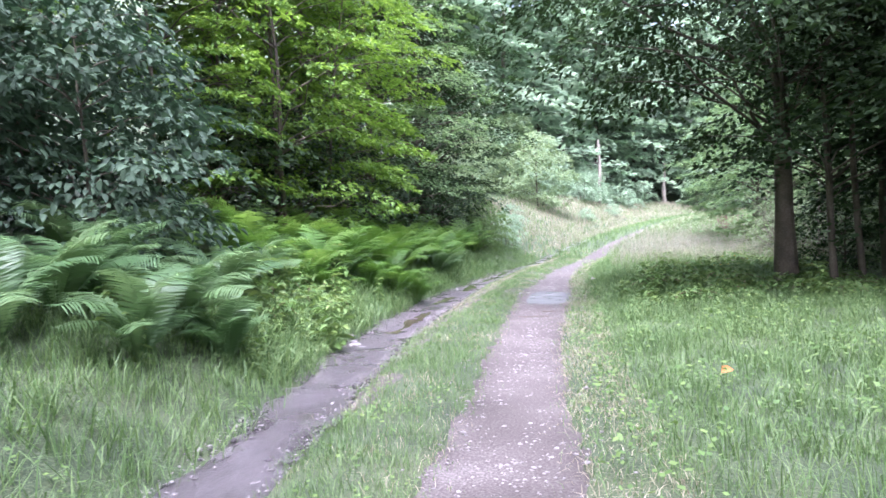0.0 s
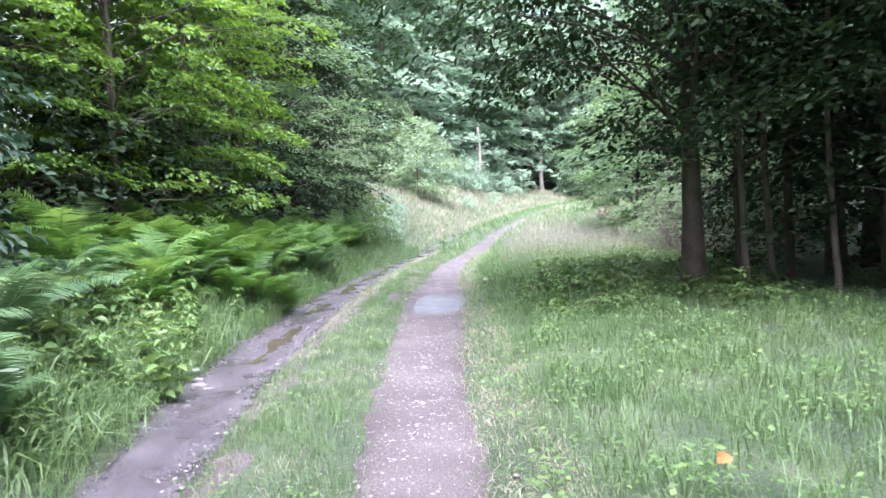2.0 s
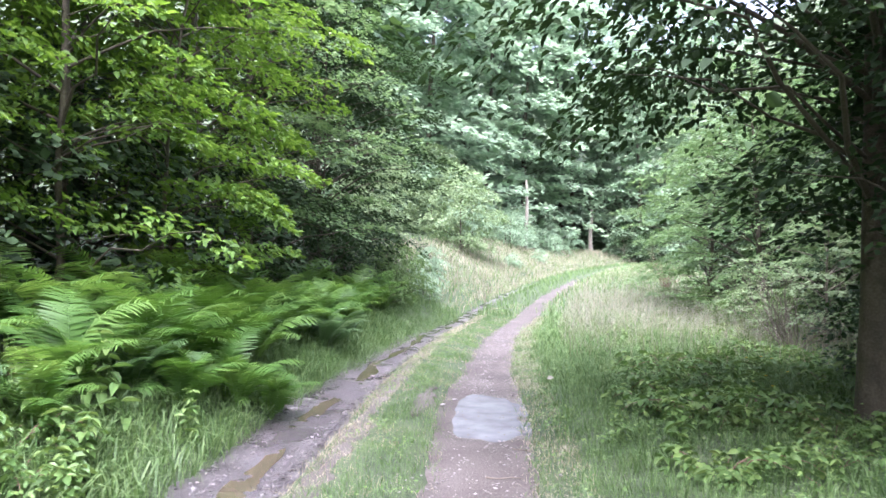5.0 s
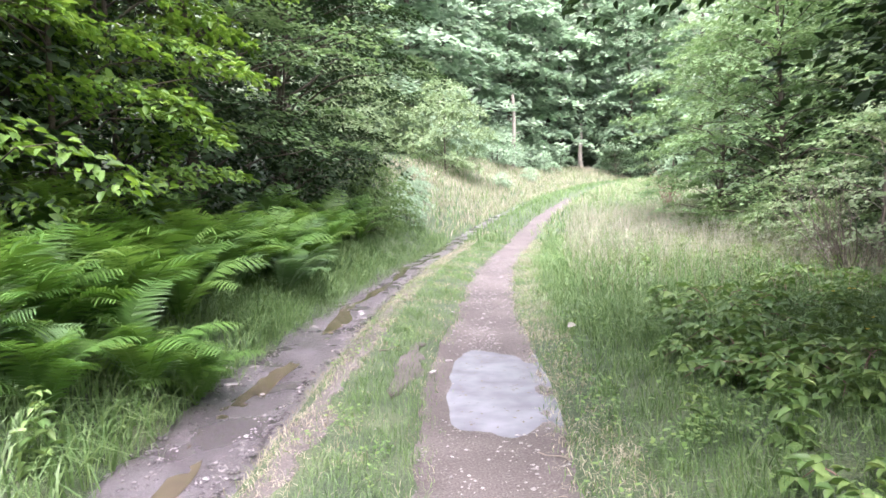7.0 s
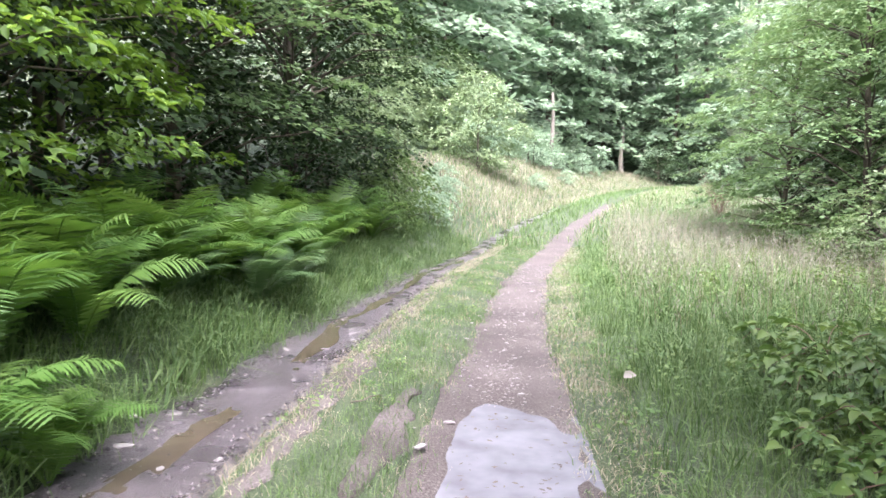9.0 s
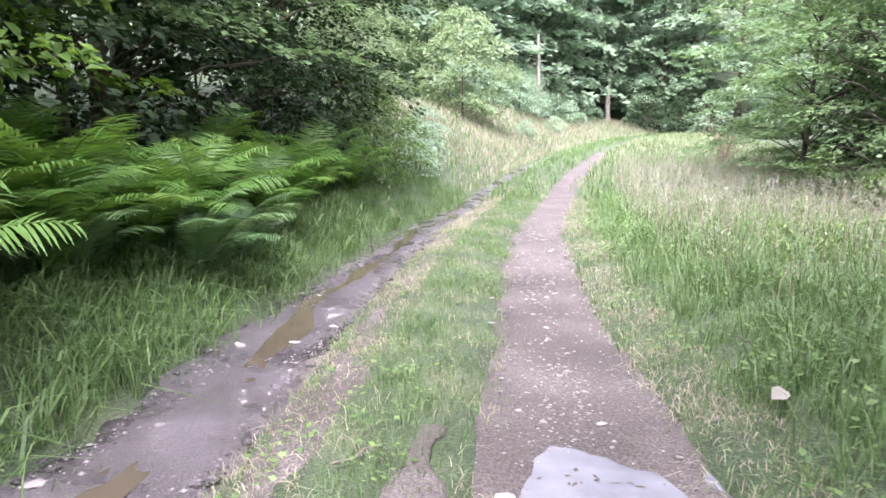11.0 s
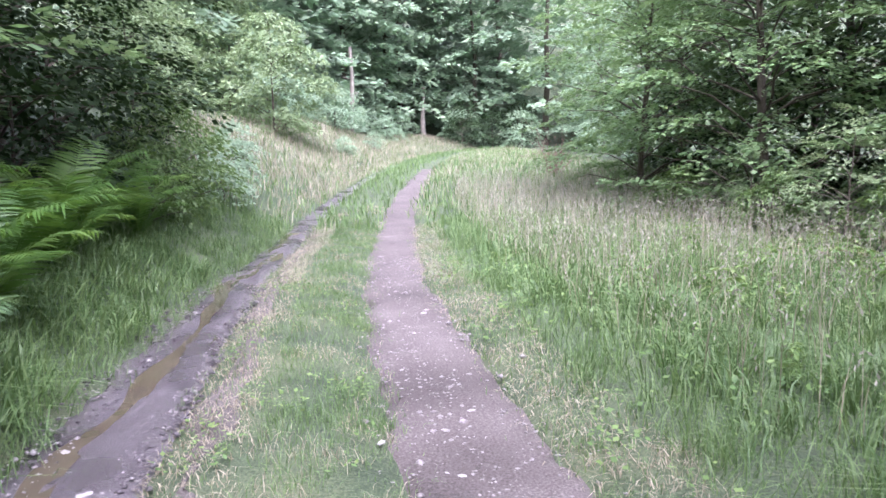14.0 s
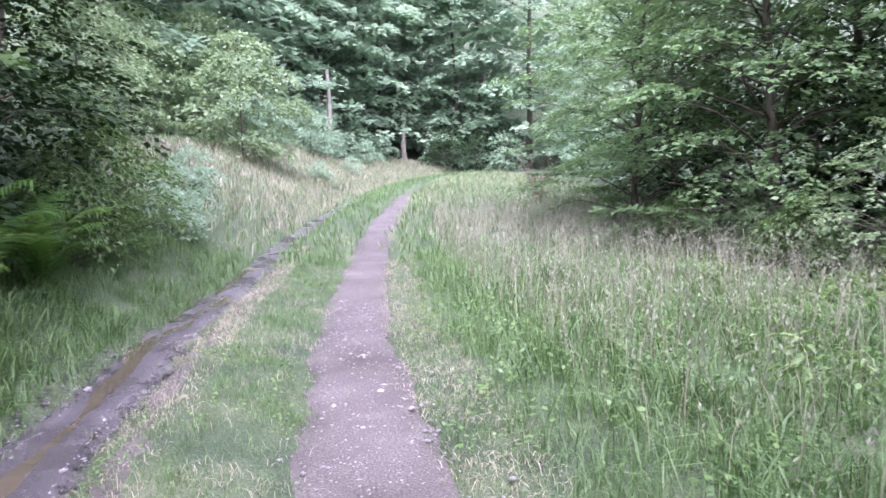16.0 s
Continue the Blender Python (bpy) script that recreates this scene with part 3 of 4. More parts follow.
def build_grass():
    patch = lambda x, y: 0.6 + 0.4 * lump(x, y, 0.5) + 0.25 * lump(x, y, 0.17, 2.0)
    grass_field("grass_strip", 11, 230000, (-2.8, 1.6, -2, 25), lambda x, y: 0.09 * (0.5 + 0.8 * patch(x, y)), 0.0027, GRASS,
                "short green grass on the strip between the wheel tracks", lambda x, y, r: between(x, y) & (patch(x, y) > r.uniform(0.0, 0.7, len(x))) & ((x - rut_x(y) > 0.85) | (y < 6) | (r.uniform(0, 1, len(x)) < 0.22)), bend=1.0, tufts=9000)
    grass_field("grass_strip_dry", 12, 70000, (-2.8, 2.2, -2, 27), lambda x, y: 0.085 + 0 * x, 0.003, GRASS_DRY,
                "straw-coloured dry grass beside the wheel tracks", lambda x, y, r: (between(x, y) | (np.abs(right_of(x, y) - 0.58) < 0.28)) & (patch(x, y) < r.uniform(0.2, 0.95, len(x))), bend=1.6, tufts=3000)
    grass_field("grass_edge_straw", 18, 18000, (0.2, 0.85, -2, 24), lambda x, y: 0.06 + 0 * x, 0.0042, GRASS_DRY,
                "flattened straw along the outer edge of the track", lambda x, y, r: patch(x, y) < r.uniform(0.4, 1.3, len(x)), bend=2.6, follow=track_x)
    grass_field("grass_rut_straw", 20, 12000, (0.32, 0.8, 6, 26), lambda x, y: 0.055 + 0 * x, 0.0042, GRASS_DRY,
                "flattened straw along the inner edge of the rut", lambda x, y, r: patch(x, y) < r.uniform(0.4, 1.2, len(x)), bend=2.6, follow=rut_x)
    grass_field("grass_left_verge", 13, 140000, (-5.6, 0.5, -2, 25), lambda x, y: 0.15 + 0.12 * patch(x, y), 0.0034, GRASS,
                "lush green grass on the verge below the ferns", lambda x, y, r: (left_of(x, y) > 0) & (left_of(x, y) < np.where(y < 7, 3.4, 1.9 + 0.05 * y)), bend=1.5, tufts=5200)
    grass_field("grass_left_lush", 22, 25000, (-1.9, -0.42, 1.5, 19), lambda x, y: 0.24 + 0.1 * patch(x, y), 0.0052, GRASS,
                "long drooping grass tufts beside the muddy rut", lambda x, y, r: patch(x, y) > r.uniform(0.2, 0.8, len(x)), bend=1.7, follow=rut_x)
    grass_field("grass_right_verge", 14, 165000, (-0.5, 6.2, -2.2, 24), lambda x, y: (0.09 + (0.1 + 0.1 * step01((y - 7) / 4)) * step01((right_of(x, y) - 0.4) / 1.0)) * (0.65 + 0.6 * patch(x, y)), 0.0034, GRASS,
                "knee-high green grass on the broad verge", lambda x, y, r: (right_of(x, y) > 0) & (right_of(x, y) < 5.0) & ((right_of(x, y) > 0.72) | (r.uniform(0, 1, len(x)) < 0.4)), bend=1.25, tufts=8500)
    grass_field("grass_thatch", 21, 26000, (0.35, 3.2, 0, 18), lambda x, y: 0.055 + 0.02 * patch(x, y), 0.0045, GRASS,
                "low thatch of fine grass at the foot of the verge", None, bend=1.4, follow=track_x)
    grass_field("grass_right_tall", 15, 6400, (0.2, 6.5, 12, 30), lambda x, y: 0.55 + 0.1 * patch(x, y), 0.002, GRASS_DRY,
                "tall flowering grass stems on the broad verge", lambda x, y, r: (right_of(x, y) > 1.3) & (r.uniform(0, 1, len(x)) < (y - 11) / 5), heads=True, bend=0.35)
    grass_field("grass_far", 16, 42000, (-7, 9, 23, 60), lambda x, y: 0.22 + 0.12 * patch(x, y), 0.0085, GRASS,
                "long grass along the track towards the bend", lambda x, y, r: (left_of(x, y) < 5.0) & (r.uniform(0, 1, len(x)) < 0.85), bend=1.0)
    grass_field("grass_bank_dry", 17, 115000, (-7, 9, 24, 62), lambda x, y: 0.27 + 0.14 * patch(x, y), 0.0052, GRASS_DRY,
                "bleached dry grass on the open bank at the bend", lambda x, y, r: (((left_of(x, y) > 0.2) & (left_of(x, y) < 4.5) & (r.uniform(0, 1, len(x)) < 0.6)) | ((right_of(x, y) > 0.3) & (r.uniform(0, 1, len(x)) < 0.12))) & (patch(x, y) > 0.3) & (r.uniform(0, 1, len(x)) < (y - 24) / 7), bend=1.0)


def build_clover():
    """Low broad-leaved weeds mixed into the verges."""
    rng = np.random.default_rng(19)
    n = 4600
    cx, cy = rng.uniform(-4.5, 6, n), rng.uniform(-2, 18, n)
    d = off_track(cx, cy)
    ok = (d > 0.05) & (lump(cx, cy, 0.6, 3.0) > -0.25) & (rut_x(cy) - cx < 1.6)
    cx, cy = cx[ok], cy[ok]
    m = 10
    a = rng.uniform(0, 6.28, (len(cx), m))
    tall = np.where((cx > track_x(cy)), 0.2, 0.06)[:, None] * rng.uniform(0.3, 1.3, (len(cx), m))
    r = rng.uniform(0.01, 0.09, a.shape)
    x, y = (cx[:, None] + np.cos(a) * r).ravel(), (cy[:, None] + np.sin(a) * r).ravel()
    pos = np.stack([x, y, land(x, y) + tall.ravel()], -1)
    axis = np.stack([np.cos(a).ravel(), np.sin(a).ravel(), rng.normal(0.1, 0.3, x.size)], -1)
    nor = np.stack([rng.normal(0, 0.3, x.size), rng.normal(0, 0.3, x.size), np.ones(x.size)], -1)
    size = rng.uniform(0.018, 0.05, x.size) * np.where(x < track_x(y), 0.8, 1.0)
    v, q = leaf_flakes(pos, axis, nor, size, size * 0.7)
    tagged(new("verge_weeds", mesh_of("verge_weeds", v, q, WEED)), "low broad-leaved weeds scattered through the grass", "weeds", kind="stuff")


def make_weed(seed, height, pairs, leaf):
    """A nettle-like weed: a stem with crossed pairs of pointed leaves."""
    rng = np.random.default_rng(seed)
    weed = new("weed")
    load = 0
    stems = 4
    for k in range(stems):
        h = height * rng.uniform(0.6, 1.1)
        o = rng.normal(0, 0.07, 2)
        ln = rng.normal(0, 0.14, 2) * h
        w = np.linspace(0, 1, 6)
        line = np.stack([o[0] + ln[0] * w ** 1.5, o[1] + ln[1] * w ** 1.5, h * w - 0.03], -1)
        v, q = tube(line, np.linspace(0.005, 0.0015, 6), 4)
        part("stem", mesh_of("stem", v, q, WEED), weed)
        t = np.repeat(np.linspace(0.2, 1, pairs), 2)
        a = np.repeat(np.arange(pairs) * 1.57 + rng.uniform(0, 3), 2) + np.tile([0, np.pi], pairs) + rng.normal(0, 0.2, 2 * pairs)
        pos = np.stack([np.interp(t, w, line[:, c]) for c in range(3)], -1)
        axis = np.stack([np.cos(a), np.sin(a), rng.normal(0.05, 0.2, len(a))], -1)
        nor = np.stack([rng.normal(0, 0.2, len(a)), rng.normal(0, 0.2, len(a)), np.ones(len(a))], -1)
        size = leaf * (1.15 - 0.6 * t) * rng.uniform(0.8, 1.2, len(a))
        v, q = leaf_blades(pos, axis, nor, size, size * 0.52, droop=0.35)
        part("leaves", mesh_of("leaves", v, q, WEED), weed)
        load += 2 * len(q) + 40
    weed["load"] = load
    return weed


def build_weeds():
    rng = np.random.default_rng(23)
    lab = "leafy green weed standing in the verge grass"
    protos = [tagged(make_weed(60 + k, 0.5 + 0.1 * k, 6, 0.11 + 0.02 * k), lab, "weed", "verge weeds") for k in range(3)]
    spots = [(2.6, 8.2), (2.2, 9.4), (3.0, 9.9), (2.9, 6.8), (3.3, 8.6), (1.9, 7.6), (3.6, 10.6), (2.7, 11.4), (4.2, 12.4), (4.7, 3.3), (2.4, 12.6), (3.9, 14.2), (4.6, 13.6), (4.9, 15.8), (4.3, 17.0), (5.1, 18.4), (4.4, 20.2), (3.9, 6.6), (-1.9, 5.0), (-2.0, 4.2), (-2.4, 4.4), (-2.9, 4.0), (-3.1, 4.8), (-2.6, 5.5), (-3.2, 5.4), (-3.4, 6.2), (-2.8, 6.6), (-1.7, 3.9), (-3.6, 5.2), (-2.2, 3.6), (-1.8, 4.6), (-2.1, 5.4), (-2.5, 6.2), (-2.2, 6.9), (-2.9, 5.8), (-1.5, 3.6), (-2.6, 4.9), (1.6, 13.4), (2.0, 15.0), (2.9, 16.8), (3.3, 13.0), (-4.2, 20.2), (-3.9, 21.4), (-4.4, 22.6), (-4.0, 23.6)]
    while len(spots) < 66:
        x, y = rng.uniform(-3.6, -0.6), rng.uniform(0.4, 3.8)
        if left_of(x, y) > 0.6:
            spots.append((x, y))
    while len(spots) < 98:
        x, y = rng.uniform(1.2, 5.2), rng.uniform(6.5, 21)
        if right_of(x, y) > 1.0 + 0.1 * (y - 6):
            spots.append((x, y))
    for k, (x, y) in enumerate(spots):
        t, s = rng.uniform(0, 360), rng.uniform(0.75, 1.2) * (1.0 if k < 45 and not (x > 0 and y > 10) else 0.62)
        if k < 3:
            plant(protos[k], x, y, t, s)
        else:
            plant_copy(protos[k % 3], x, y, t, s)


def make_bramble(seed, reach, canes, leaf):
    """A bramble: thin arching canes set with leaves of three leaflets."""
    rng = np.random.default_rng(seed)
    bramble = new("bramble")
    load = 0
    for k in range(canes):
        a = k * 6.283 / canes + rng.normal(0, 0.4)
        ln = reach * rng.uniform(0.6, 1.15)
        w = np.linspace(0, 1, 8)
        r = ln * (0.75 * w + 0.1 * np.sin(w * 5 + k))
        line = np.stack([np.cos(a) * r, np.sin(a) * r, ln * (1.1 * w - 0.92 * w ** 2) - 0.03], -1)
        v, q = tube(line, np.linspace(0.005, 0.002, 8), 4)
        part("cane", mesh_of("cane", v, q, TWIG_RED), bramble)
        n = 11
        t = np.linspace(0.12, 1, n)
        c = np.stack([np.interp(t, w, line[:, j]) for j in range(3)], -1)
        b = a + np.where(np.arange(n) % 2, 1.0, -1.0) * rng.uniform(0.4, 1.4, n)
        pos = np.repeat(c + np.stack([np.cos(b) * 0.05, np.sin(b) * 0.05, rng.uniform(0.0, 0.05, n)], -1), 3, 0)
        bb = np.repeat(b, 3) + np.tile([-1.1, 0.0, 1.1], n)
        axis = np.stack([np.cos(bb), np.sin(bb), rng.normal(-0.1, 0.2, 3 * n)], -1)
        nor = np.repeat(np.stack([rng.normal(0, 0.35, n), rng.normal(0, 0.35, n), np.ones(n)], -1), 3, 0)
        size = leaf * np.repeat(rng.uniform(0.7, 1.2, n), 3) * np.tile([0.85, 1.1, 0.85], n)
        v, q = leaf_blades(pos, axis, nor, size, size * 0.66, droop=0.2)
        part("leaves", mesh_of("leaves", v, q, WEED), bramble)
        load += 2 * len(q) + 56
    bramble["load"] = load
    return bramble


def build_brambles():
    rng = np.random.default_rng(77)
    lab = "low tangle of bramble canes with three-part leaves"
    protos = [tagged(make_bramble(80 + k, 0.62 + 0.1 * k, 8, 0.085), lab, "bramble", "brambles on the verge") for k in range(3)]
    spots = []
    while len(spots) < 34:
        x, y = rng.uniform(1.9, 4.9), rng.uniform(6.6, 12.5)
        if right_of(x, y) > 1.5 - 0.1 * (x > 2.6):
            spots.append((x, y))
    while len(spots) < 62:
        x, y = rng.uniform(3.3, 6.0), rng.uniform(12.5, 24)
        if right_of(x, y) > 3.2 + 0.08 * (y - 12):
            spots.append((x, y))
    while len(spots) < 74:
        x, y = rng.uniform(-4.2, -1.6), rng.uniform(2.6, 6.4)
        if left_of(x, y) > 0.9:
            spots.append((x, y))
    for k, (x, y) in enumerate(spots):
        t, s = rng.uniform(0, 360), rng.uniform(0.75, 1.3)
        if k < 3:
            plant(protos[k], x, y, t, s)
        else:
            plant_copy(protos[k % 3], x, y, t, s)


def build_buttercups():
    """A few yellow flowers on thin stems."""
    rng = np.random.default_rng(88)
    yellow = leaf_material("petal_yellow", (0.6, 0.45, 0.03), (0.7, 0.55, 0.05), (0.8, 0.66, 0.1), rough=0.4, translucent=0.25)
    w = np.linspace(0, 1, 5)
    v, q = tube(np.stack([0.04 * w ** 2, 0 * w, 0.42 * w], -1), np.linspace(0.003, 0.0015, 5), 4)
    stem = mesh_of("stem", v, q, WEED)
    a = np.arange(5) * 1.2566
    pos = np.tile([[0.04, 0.0, 0.42]], (5, 1))
    v, q = leaf_blades(pos, np.stack([np.cos(a), np.sin(a), 0.45 + 0 * a], -1), np.tile([[0.0, 0, 1]], (5, 1)), np.full(5, 0.02), np.full(5, 0.02))
    head = mesh_of("flower_head", v, q, yellow)
    for x, y in ((3.15, 10.3), (3.4, 10.6), (3.2, 9.6), (2.9, 9.0), (3.5, 9.9), (3.0, 8.5), (3.7, 11.2)):
        f = new("buttercup")
        part("stem", stem, f)
        part("flower_head", head, f, "small yellow flower")
        tagged(plant(f, x, y, rng.uniform(0, 360), rng.uniform(0.8, 1.2)), "small yellow buttercup on a thin stem in the grass", "flower", "buttercups")


# ---- ferns ----
def frond_mesh(name, seed, material, pairs=34):
    """A fern frond of unit length along +x, arching up and over, with toothed leaflets."""
    rng = np.random.default_rng(seed)
    s = np.linspace(0, 1, pairs + 4)
    arch = lambda u: np.stack([u * (1 - 0.16 * u), 0.05 * np.sin(u * 3 + seed) * u, 0.62 * u - 0.62 * u ** 2.3], -1)
    line = arch(s)
    v, q = tube(line, np.linspace(0.008, 0.0015, len(s)), 3)
    vs, qs, n = [v], [q], len(v)
    us = np.linspace(0.14, 0.985, pairs)
    for k, u in enumerate(us):
        ln = 0.2 * np.sin(np.pi * (0.12 + 0.88 * (1 - u)) ** 0.8) ** 0.9 * (1 if u > 0.2 else 0.75)
        p = arch(np.array([u]))[0]
        d = unit(arch(np.array([u + 0.01]))[0] - arch(np.array([u - 0.01]))[0])
        sd = unit(np.cross(d, [0, 0, 1.0]))
        nr = np.cross(sd, d)
        for sg in (-1, 1):
            ax = unit(sg * sd * 0.92 + d * 0.38 + nr * rng.normal(0.05, 0.1))
            cr = unit(np.cross(nr, ax))
            w = 0.0115 * (1.15 - 0.6 * u) + 0.0012
            t = np.array([0, 0.3, 0.7, 1.0])
            half = w * np.array([0.6, 0.95, 0.6, 0.0])
            dr = -nr * (t ** 2 * ln * 0.28)[:, None]
            c = p + ax * (t * ln)[:, None] + dr
            top, bot = c + cr * half[:, None], c - cr * half[:, None]
            vv = np.stack([top, bot], 1).reshape(-1, 3)
            i = np.arange(len(t) - 1)[:, None] * 2
            vs.append(vv)
            qs.append((i + [[0, 1, 3, 2]]) + n)
            n += len(vv)
    return mesh_of(name, np.concatenate(vs), np.concatenate(qs), material)


def make_fern(seed, meshes, fronds, size):
    rng = np.random.default_rng(seed)
    fern = new("fern")
    load = 0
    for k in range(fronds):
        f = part("frond", meshes[k % len(meshes)], fern)
        ln = size * rng.uniform(0.75, 1.15)
        inner = k % 3 == 0
        f.matrix_basis = pose(0, 0, 0, rng.normal(0, 10), -rng.uniform(52, 72) if inner else -rng.uniform(26, 50), k * 137.5 + rng.normal(0, 12)) @ Matrix.Diagonal((ln, ln * 1.05, ln, 1))
        load += 2 * len(meshes[k % len(meshes)].polygons)
    fern["load"] = load
    COUNT["tris"] += load
    return fern


def build_ferns():
    rng = np.random.default_rng(5)
    green = [frond_mesh("frond", 20 + k, FERN) for k in range(3)]
    pale = [frond_mesh("frond", 30 + k, FERN_PALE) for k in range(2)]
    lab = "lush green fern with arching fronds on the bank"
    plab = "pale grey-green fern at the foot of the bank"
    protos = [make_fern(40 + k, green, 13, 1.12) for k in range(3)]
    pprotos = [make_fern(50 + k, pale, 11, 1.15) for k in range(2)]
    for f in protos:
        tagged(f, lab, "fern", "ferns on the bank")
    for f in pprotos:
        tagged(f, plab, "fern", "ferns on the bank")
    spots = [(-2.42, 8.25, 0.95), (-2.95, 9.8, 1.0), (-3.2, 11.2, 1.15), (-2.5, 7.3, 0.8), (-2.9, 8.9, 1.1), (-3.1, 8.0, 1.1), (-2.15, 8.55, 0.7), (-3.0, 6.4, 1.0), (-3.7, 7.2, 1.1), (-3.5, 5.5, 1.0), (-4.2, 6.2, 1.15), (-2.6, 5.6, 0.75), (-4.3, 4.9, 1.1), (-4.1, 8.4, 1.2), (-4.2, 9.6, 1.2), (-4.4, 7.4, 1.2), (-3.3, 12.9, 1.05), (-3.5, 13.9, 1.1), (-3.6, 12.2, 1.1), (-3.3, 14.6, 1.0)]
    for y in np.arange(7.2, 19.0, 0.95):
        for r in range(2 if int(y * 10) % 2 else 1):
            spots.append((rut_x(y) - 1.15 - r * 0.9 - rng.uniform(0, 0.4), y + rng.uniform(-0.4, 0.4), rng.uniform(0.95, 1.3)))
    for k, (x, y, s) in enumerate(spots):
        t = rng.uniform(0, 360)
        if k < 3:
            plant(protos[k], x, y, t, s)
        else:
            plant_copy(protos[k % 3], x, y, t, s)
    pspots = [(-1.55, 0.75, 0.8), (-2.6, 1.1, 0.95), (-2.2, 0.2, 0.85), (-1.9, 1.7, 0.85), (-3.2, 0.4, 0.95), (-1.45, 1.7, 0.7), (-2.95, 12.5, 0.85), (-3.0, 13.3, 0.85), (-3.2, 11.4, 0.75), (-2.35, 2.9, 0.95), (-3.1, 2.4, 0.9), (-2.9, 4.4, 0.8), (-3.6, 3.6, 1.0), (-3.9, 2.6, 1.0), (-2.0, 1.9, 0.75), (-2.7, 1.5, 0.9), (-3.3, 5.4, 0.8), (-2.9, 7.2, 0.75), (-3.3, 10.2, 0.7), (-3.5, 12.0, 0.7)]
    for k, (x, y, s) in enumerate(pspots):
        t = rng.uniform(0, 360)
        if k < 2:
            plant(pprotos[k], x, y, t, s)
        else:
            plant_copy(pprotos[k % 2], x, y, t, s)


# ---- trees ----
def build_trees():
    rng = np.random.default_rng(8)
    spin = lambda: rng.uniform(0, 360)
    # young bright-leaved trees on the bank
    lab = "slender young tree with bright green leaves on the bank"
    a = tagged(make_tree("young_tree", 101, 7.5, 0.055, 92, (1.0, 7.6, 1.9), 0.1, 95, 0.6, LEAF_BRIGHT, fine=True, lean=0.08, layered=True), lab, "tree", "young trees on the bank")
    b = tagged(make_tree("young_tree", 102, 6.8, 0.045, 88, (0.8, 7.0, 1.8), 0.1, 95, 0.58, LEAF_BRIGHT, fine=True, lean=0.12, layered=True), lab, "tree", "young trees on the bank")
    plant(a, -4.5, 8.2, 40)
    plant(b, -4.6, 10.2, 160)
    for x, y, s in ((-5.8, 6.4, 1.0), (-5.2, 12.4, 1.0), (-6.4, 9.0, 1.15), (-6.9, 11.6, 1.2)):
        plant_copy(a if rng.random() < 0.5 else b, x, y, spin(), s)
    # beeches that lean over the ferns
    lab = "beech with layered green branches over the ferns"
    c = tagged(make_tree("beech_tree", 111, 8.6, 0.11, 150, (1.6, 8.8, 2.8), 0.11, 140, 0.74, LEAF_BEECH, layered=True), lab, "tree", "beeches beside the track")
    # same beech with its shaded underside put into a darker leaf colour
    d = tagged(make_tree("beech_tree", 112, 7.8, 0.09, 150, (1.4, 8.4, 2.9), 0.11, 140, 0.76, LEAF_DEEP_SHADE, lean=0.08, layered=True), lab, "tree", "beeches beside the track")
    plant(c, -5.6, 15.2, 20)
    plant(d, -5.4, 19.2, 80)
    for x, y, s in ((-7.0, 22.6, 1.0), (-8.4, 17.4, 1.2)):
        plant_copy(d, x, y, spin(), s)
    # beeches in the open, on the outer side of the bend
    lab = "full-skirted young beech with layered branches by the track"
    c2 = tagged(make_tree("beech_tree", 113, 7.4, 0.1, 165, (0.3, 7.4, 2.6), 0.11, 140, 0.74, LEAF_BEECH, lean=0.04, layered=True), lab, "tree", "beeches beside the track")
    d2 = tagged(make_tree("beech_tree", 114, 6.6, 0.08, 150, (0.2, 6.6, 2.4), 0.11, 140, 0.72, LEAF_BEECH, lean=0.06, layered=True), lab, "tree", "beeches beside the track")
    plant(c2, 6.3, 22.0, 50)
    plant(d2, 5.9, 26.8, 0)
    for k, (x, y, s) in enumerate(((8.5, 18.6, 1.0), (8.8, 31.0, 1.15), (9.8, 24.5, 1.25))):
        plant_copy(d2 if k % 2 else c2, x, y, spin(), s)
    # the tree that hangs over the track, its unlit side put into the leaf colour
    e = tagged(make_tree("shade_tree", 121, 9.5, 0.155, 200, (3.3, 9.2, 3.2), 0.104, 165, 0.84, LEAF_DEEP_SHADE, fine=True, skew=(-0.45, -1.5), lean=0.03), "broad-leaved tree hanging over the track, shade put into its leaf colour", "tree", "shade trees")
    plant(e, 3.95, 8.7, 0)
    lab = "broad-leaved tree at the wood's edge, deep shade put into its leaf colour"
    e3 = tagged(make_tree("shade_tree", 123, 9.0, 0.14, 90, (1.6, 9.2, 3.0), 0.16, 80, 0.95, LEAF_DEEP_SHADE, layered=True, far=True), lab, "tree", "shade trees")
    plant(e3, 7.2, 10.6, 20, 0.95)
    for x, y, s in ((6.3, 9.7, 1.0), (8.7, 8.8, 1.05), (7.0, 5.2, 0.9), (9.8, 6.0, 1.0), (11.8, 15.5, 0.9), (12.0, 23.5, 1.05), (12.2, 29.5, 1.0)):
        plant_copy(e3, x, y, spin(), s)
    e2 = tagged(make_tree("shade_sapling", 122, 5.0, 0.05, 52, (1.9, 5.2, 1.7), 0.1, 120, 0.6, LEAF_DEEP_SHADE), "leafy sapling under larger trees, their shade put into its leaf colour", "tree", "shade trees")
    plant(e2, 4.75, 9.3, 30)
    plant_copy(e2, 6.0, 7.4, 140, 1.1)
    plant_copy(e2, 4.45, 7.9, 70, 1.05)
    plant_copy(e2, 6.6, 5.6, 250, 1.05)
    # shrubs
    g = tagged(make_tree("shrub", 131, 2.8, 0.04, 60, (0.3, 3.1, 1.35), 0.115, 72, 0.46, LEAF_BLUE, fine=True), "dense shrub with glossy grey-green leaves", "shrub", "shrubs")
    plant(g, -4.0, 3.0, 30)
